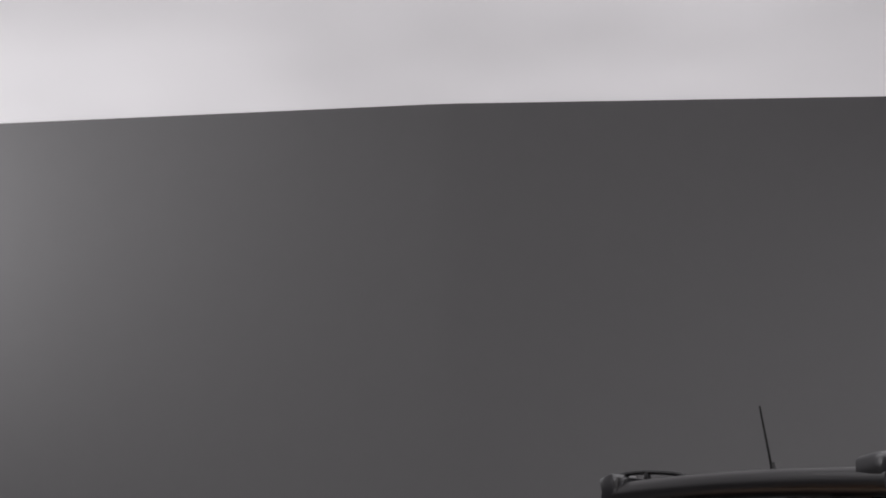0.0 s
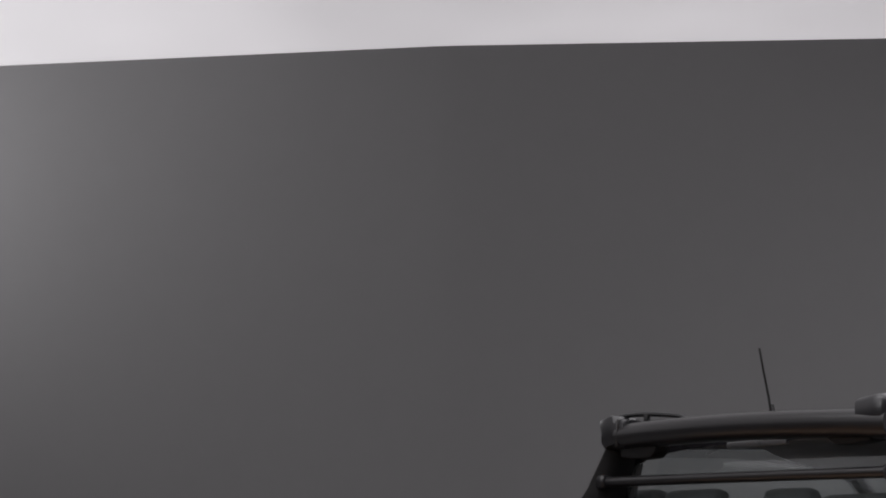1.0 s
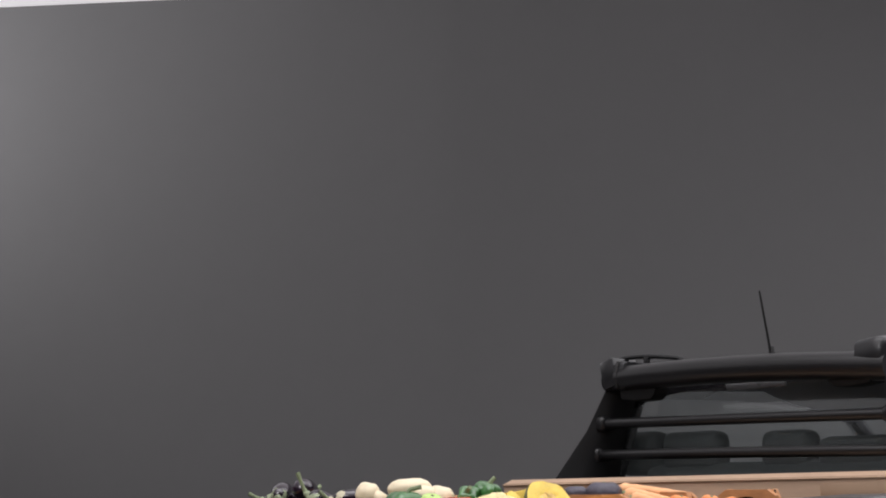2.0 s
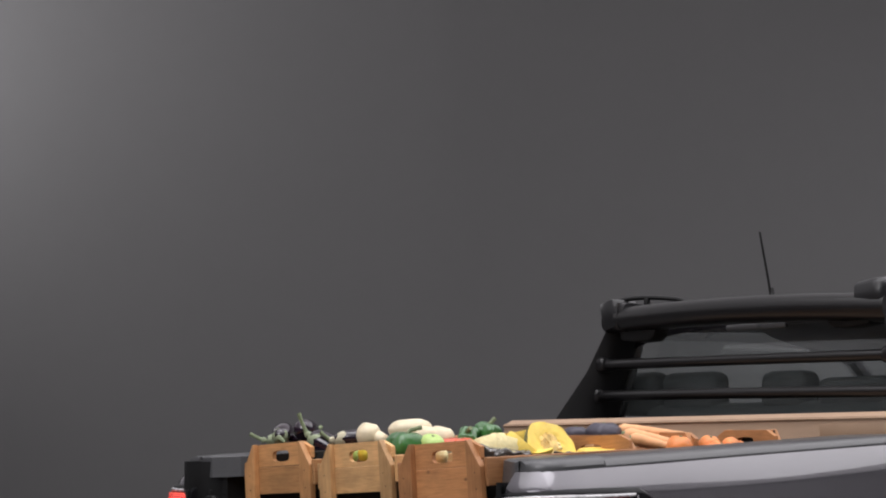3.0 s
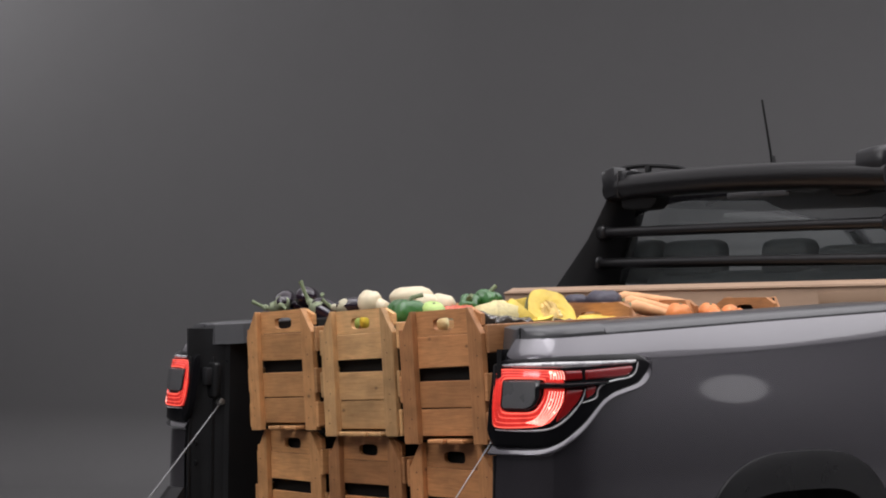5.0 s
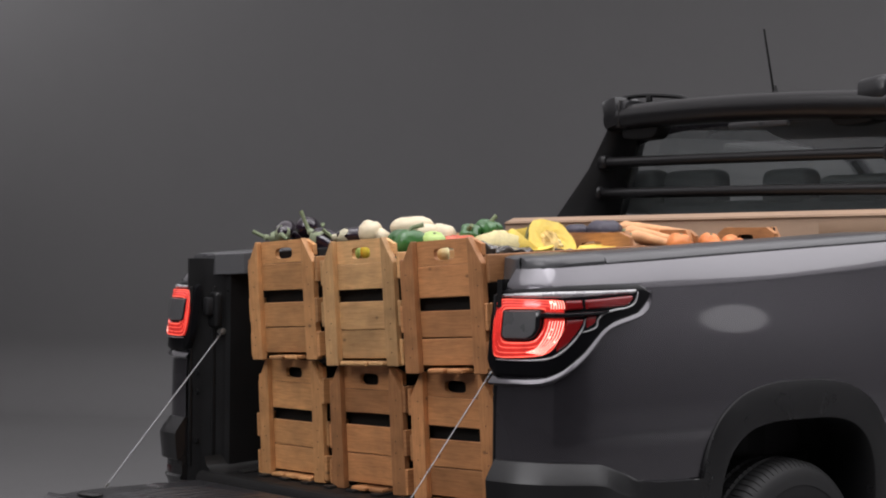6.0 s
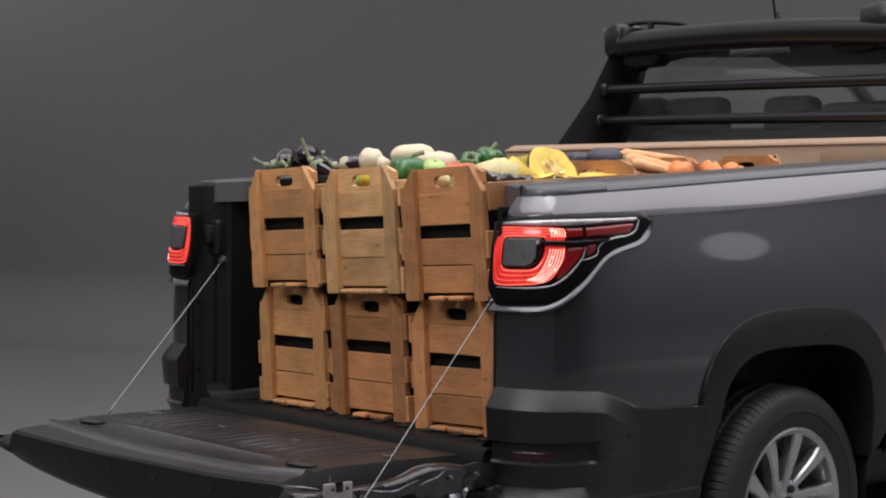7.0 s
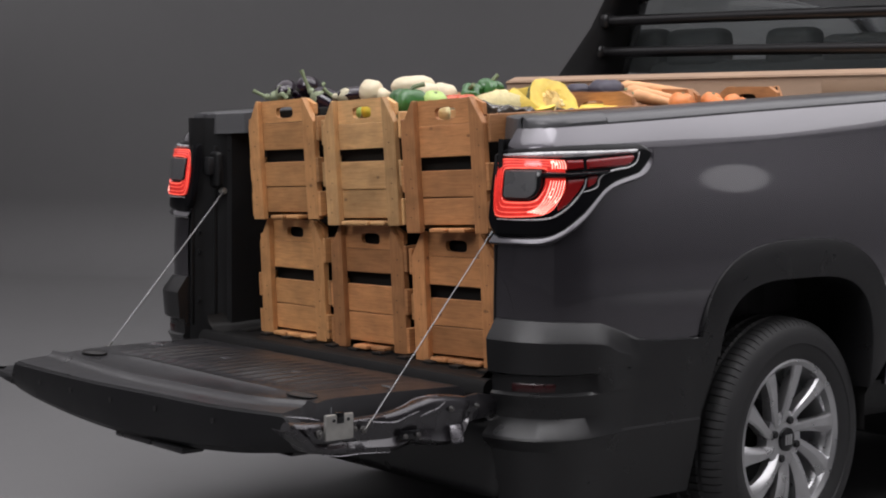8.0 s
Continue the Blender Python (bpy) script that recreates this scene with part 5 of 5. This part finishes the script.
def pumpkin_half(m, r, label="cut half of a yellow pumpkin showing its seeds"):
    """Cut face towards -y, the flower end up."""
    n = 36

    def rim(b):
        return 1 + 0.035 * math.cos(5 * b + 1) + 0.03 * math.sin(2 * b)

    rows = []
    for j in range(n):
        b = 2 * math.pi * j / n
        f = rim(b)
        rows.append([(r * 1.12 * f * math.sin(a) * math.cos(b), r * 0.8 * math.cos(a), r * 0.95 * f * math.sin(a) * math.sin(b)) for a in steps(0.001, math.pi / 2, 10)])
    ob = part("pumpkin", grid(rows, closed_u=True), RIND)
    face = [[(r * 1.12 * rim(b) * k * math.cos(b), -0.003 + 0.016 * max(0, 0.62 - k) + 0.002 * math.sin(9 * b + 20 * k), r * 0.95 * rim(b) * k * math.sin(b)) for k in (1.0, 0.95, 0.8, 0.66, 0.58, 0.45, 0.2, 0.01)] for b in (2 * math.pi * j / n for j in range(n))]
    flesh = part("flesh", grid(face, closed_u=True), PULP, ob, "yellow pumpkin flesh")
    core = part("core", blob((r * 0.50, 0.011, r * 0.62), 5, 0.12, 0, 5), SEEDS, ob, "stringy seed core")
    core.location = (0, 0.006, 0)
    random.seed(12)
    for k in range(26):
        a, d = random.uniform(0, 6.28), r * random.uniform(0.15, 0.42)
        seed = part("seed", blob((0.0065, 0.0022, 0.0040), 0, 0, 0, k, 6, 8), PALE, core)
        seed.matrix_world = pose(d * math.cos(a), -0.006 + random.uniform(-0.002, 0.003), d * 0.9 * math.sin(a), 0, math.degrees(-a) + random.uniform(-40, 40), 0)
    for k in range(16):
        a = random.uniform(0, 6.28)
        e = a + random.uniform(-0.5, 0.5)
        part("fibre", sweep([(r * 0.12 * math.cos(a), -0.010, r * 0.12 * math.sin(a)), (r * 0.36 * math.cos(a), -0.012, r * 0.34 * math.sin(a)), (r * 0.56 * math.cos(e), -0.004, r * 0.66 * math.sin(e))], 0.0008, 5), SEEDS, core)
    return seat_on(ob, m, label, "pumpkin", "cut pumpkins in the crate")


def wrapped(m, size, seed, label):
    """A flat wedge in crumpled film: a skin folded into many small facets."""
    random.seed(seed)
    bm = block(size, (0, 0, 0), size[2] * 0.3, 2)
    bmesh.ops.subdivide_edges(bm, edges=bm.edges, cuts=7, use_grid_fill=True)
    for v in bm.verts:
        v.co += Vector((noise.noise(v.co * 55 + Vector((seed, 0, 0))), noise.noise(v.co * 55 + Vector((0, seed, 0))), noise.noise(v.co * 55))) * 0.0085
    return seat_on(part("wrapped_pumpkin", bm, FILM, smooth=True, sharp=60), m, label, "pumpkin", "cut pumpkins in the crate")


def wedge(m, r, wide, thick, label="pale yellow pumpkin wedge", mat=None):
    """A crescent wedge lying along x, its rind below."""
    rings = []
    for t in steps(-1, 1, 14):
        a = t * 1.25
        c = Vector((r * math.sin(a), 0, r * (1 - math.cos(a)) * 0.55))
        k = max(0.12, math.sqrt(max(0, 1 - t * t * 0.97)))
        rings.append([c + Vector((0, y * wide * k, z * thick * k)) for y, z in ((-1, 0.25), (-0.55, -0.65), (0, -1), (0.55, -0.65), (1, 0.25), (0.35, 0.8), (0, 1.0), (-0.35, 0.8))])
    ob = part("pumpkin_wedge", grid(rings, closed_v=True, caps=True), mat or PULP)
    return seat_on(ob, m, label, "pumpkin", "cut pumpkins in the crate")


# aubergines
aubergine(pose(-0.517, -0.700, 1.168, 0, 4, 50), 0.15, 0.026, ((-0.022, 0.0, 0.006), (-0.042, 0, 0.014)))
aubergine(pose(-0.388, -0.740, 1.172, 0, -8, 136), 0.10, 0.035, ((-0.014, -0.006, 0.0), (-0.022, -0.018, -0.008)), "plump glossy aubergine lying on the crate's heap", None, 0.017)
aubergine(pose(-0.400, -0.615, 1.186, 0, -2, -52), 0.13, 0.034)
aubergine(pose(-0.271, -0.727, 1.180, 0, 40, 44), 0.150, 0.047, ((-0.028, 0, 0.010), (-0.058, 0, 0.026)), "glossy aubergine tilted with its long stalk pointing up")
aubergine(pose(-0.199, -0.700, 1.166, 0, 2, 55), 0.115, 0.030, ((-0.018, 0, 0.008), (-0.034, 0, 0.020)), "aubergine with a pale shoulder and dark end", SHOULDER, 0.034)
aubergine(pose(-0.440, -0.52, 1.140, 0, 0, 80), 0.19, 0.034)
aubergine(pose(-0.350, -0.48, 1.140, 0, 0, 95), 0.19, 0.034)
aubergine(pose(-0.330, -0.56, 1.135, 0, 0, 60), 0.15, 0.034)
# gourds
gourd(pose(-0.097, -0.660, 1.180, 0, 10, 50), (0.032, 0.034, 0.033), 1)
gourd(pose(-0.072, -0.640, 1.169, 0, 32, 50), (0.028, 0.026, 0.020), 8)
gourd(pose(0.003, -0.600, 1.194, 0, -4, 50), (0.058, 0.036, 0.029), 2, "long smooth ivory gourd in a crate")
gourd(pose(0.039, -0.580, 1.178, 0, 0, 50), (0.034, 0.030, 0.026), 3)
gourd(pose(0.057, -0.540, 1.174, 0, 12, 50), (0.036, 0.032, 0.030), 4)
gourd(pose(-0.070, -0.600, 1.140, 0, 0, 0), (0.045, 0.040, 0.036), 5)
gourd(pose(-0.040, -0.460, 1.145, 0, 0, 50), (0.050, 0.040, 0.036), 6)
roundish("green_fruit", pose(-0.027, -0.762, 1.128, 0, 0, 0), (0.015, 0.014, 0.022), LIME, "small bright green fruit inside the crate", "fruit", "small fruit in the crates", 2)
roundish("yellow_fruit", pose(0.016, -0.762, 1.129, 0, 0, 0), (0.014, 0.014, 0.021), YELLOW, "small yellow fruit inside the crate", "fruit", "small fruit in the crates", 3)
# peppers and tomatoes
pepper(pose(0.110, -0.700, 1.146, 4, 4, 30), 0.049, 8, None, "large glossy green bell pepper with a bent stalk", 0.034)
roundish("green_fruit", pose(0.164, -0.660, 1.158, 20, 10, 40), (0.032, 0.028, 0.021), LIME, "pale green fruit beside the pepper", "fruit", "small fruit in the crates", 9)
pepper(pose(0.118, -0.500, 1.175, 30, 30, 0), 0.029, 10)
pepper(pose(0.125, -0.440, 1.187, 10, 12, 60), 0.034, 11)
roundish("tomato", pose(0.183, -0.620, 1.153, 0, 0, 0), (0.024, 0.024, 0.018), TOMATO, "flat-topped orange red tomato", "tomato", "tomatoes in the crate", 0)
roundish("tomato", pose(0.199, -0.600, 1.153, 0, 0, 40), (0.024, 0.024, 0.018), TOMATO, "flat-topped orange red tomato", "tomato", "tomatoes in the crate", 1)
roundish("tomato", pose(0.215, -0.580, 1.149, 0, 0, 80), (0.024, 0.024, 0.018), TOMATO, "flat-topped orange red tomato", "tomato", "tomatoes in the crate", 2)
roundish("tomato", pose(0.107, -0.540, 1.157, 0, 0, 120), (0.024, 0.024, 0.018), TOMATO, "flat-topped orange red tomato", "tomato", "tomatoes in the crate", 3)
roundish("tomato", pose(0.140, -0.530, 1.157, 0, 0, 160), (0.024, 0.024, 0.018), TOMATO, "flat-topped orange red tomato", "tomato", "tomatoes in the crate", 4)
# pumpkin
wedge(pose(0.207, -0.560, 1.154, 0, 0, 50), 0.020, 0.016, 0.012, "small yellow pumpkin chunk")
wedge(pose(0.292, -0.580, 1.152, -62, -14, 50), 0.048, 0.026, 0.022, "pale cut pumpkin wedge with ragged flesh", PALE)
wedge(pose(0.321, -0.550, 1.148, -58, 16, 50), 0.052, 0.028, 0.022, "pale cut pumpkin wedge with ragged flesh", PALE)
wedge(pose(0.343, -0.520, 1.140, -50, 38, 50), 0.056, 0.024, 0.020)
wedge(pose(0.243, -0.440, 1.170, -40, -10, 50), 0.040, 0.024, 0.018)
wedge(pose(0.350, -0.500, 1.126, -10, 4, 50), 0.060, 0.024, 0.016)
roundish("yellow_fruit", pose(0.316, -0.762, 1.122, 0, 0, 0), (0.026, 0.014, 0.024), PALE, "pale yellow pumpkin chunk inside the crate", "fruit", "small fruit in the crates", 8)
wrapped(pose(0.334, -0.625, 1.133, 0, 8, 50), (0.062, 0.050, 0.030), 3, "cut pumpkin wrapped in crumpled black film")
wrapped(pose(0.397, -0.600, 1.126, 0, 3, 50), (0.085, 0.050, 0.026), 7, "cut pumpkin wrapped in crumpled clear and dark film")
pumpkin_half(pose(0.340, -0.418, 1.155, -30, 12, 82), 0.070)
flat = part("pumpkin_slice", lathe([(-0.008, 0.0001), (-0.008, 0.048), (0.0, 0.052), (0.008, 0.046), (0.006, 0.02), (0.006, 0.0001)], "z", 28), PULP)
seat_on(flat, pose(0.414, -0.330, 1.138, 6, 4, 0), "flat yellow pumpkin slice", "pumpkin", "cut pumpkins in the crate")
wrapped(pose(0.427, -0.450, 1.132, 0, 0, 45), (0.060, 0.030, 0.008), 9, "thin slice of pumpkin in dark film")
# cabbages, carrots, onions
roundish("cabbage", pose(0.183, -0.070, 1.192, 0, 0, 0), (0.050, 0.050, 0.032), CABBAGE, "dull purple cabbage in a crate", "cabbage", "cabbages in the crate", 1, 6, 0.05)
roundish("cabbage", pose(0.127, -0.120, 1.190, 0, 0, 0), (0.034, 0.034, 0.022), CABBAGE, "dull purple cabbage in a crate", "cabbage", "cabbages in the crate", 2, 6, 0.05)
carrot(pose(0.197, -0.030, 1.203, 0, 4, 40), 0.2, 0.019)
carrot(pose(0.251, -0.060, 1.191, 0, 10, 36), 0.18, 0.019)
carrot(pose(0.282, -0.070, 1.179, 0, 12, 44), 0.15, 0.018)
carrot(pose(0.162, 0.000, 1.193, 0, 3, 48), 0.2, 0.018)
carrot(pose(0.265, -0.030, 1.173, 0, 6, 50), 0.16, 0.018)
roundish("onion", pose(0.438, -0.050, 1.154, 0, 10, 0), (0.034, 0.034, 0.032), ONION, "round orange brown onion", "onion", "onions in the crate", 0, 9, 0.01)
roundish("onion", pose(0.453, 0.050, 1.160, 15, 10, 50), (0.029, 0.029, 0.0273), ONION, "round orange brown onion", "onion", "onions in the crate", 1, 9, 0.01)
roundish("onion", pose(0.498, 0.030, 1.145, 30, 10, 100), (0.028, 0.028, 0.0263), ONION, "round orange brown onion", "onion", "onions in the crate", 2, 9, 0.01)
roundish("onion", pose(0.493, 0.090, 1.157, 45, 10, 150), (0.026, 0.026, 0.0244), ONION, "round orange brown onion", "onion", "onions in the crate", 3, 9, 0.01)
roundish("onion", pose(0.407, 0.060, 1.147, 60, 10, 200), (0.026, 0.026, 0.0244), ONION, "round orange brown onion", "onion", "onions in the crate", 4, 9, 0.01)
roundish("onion", pose(0.493, 0.120, 1.150, 75, 10, 250), (0.024, 0.024, 0.0226), ONION, "round orange brown onion", "onion", "onions in the crate", 5, 9, 0.01)
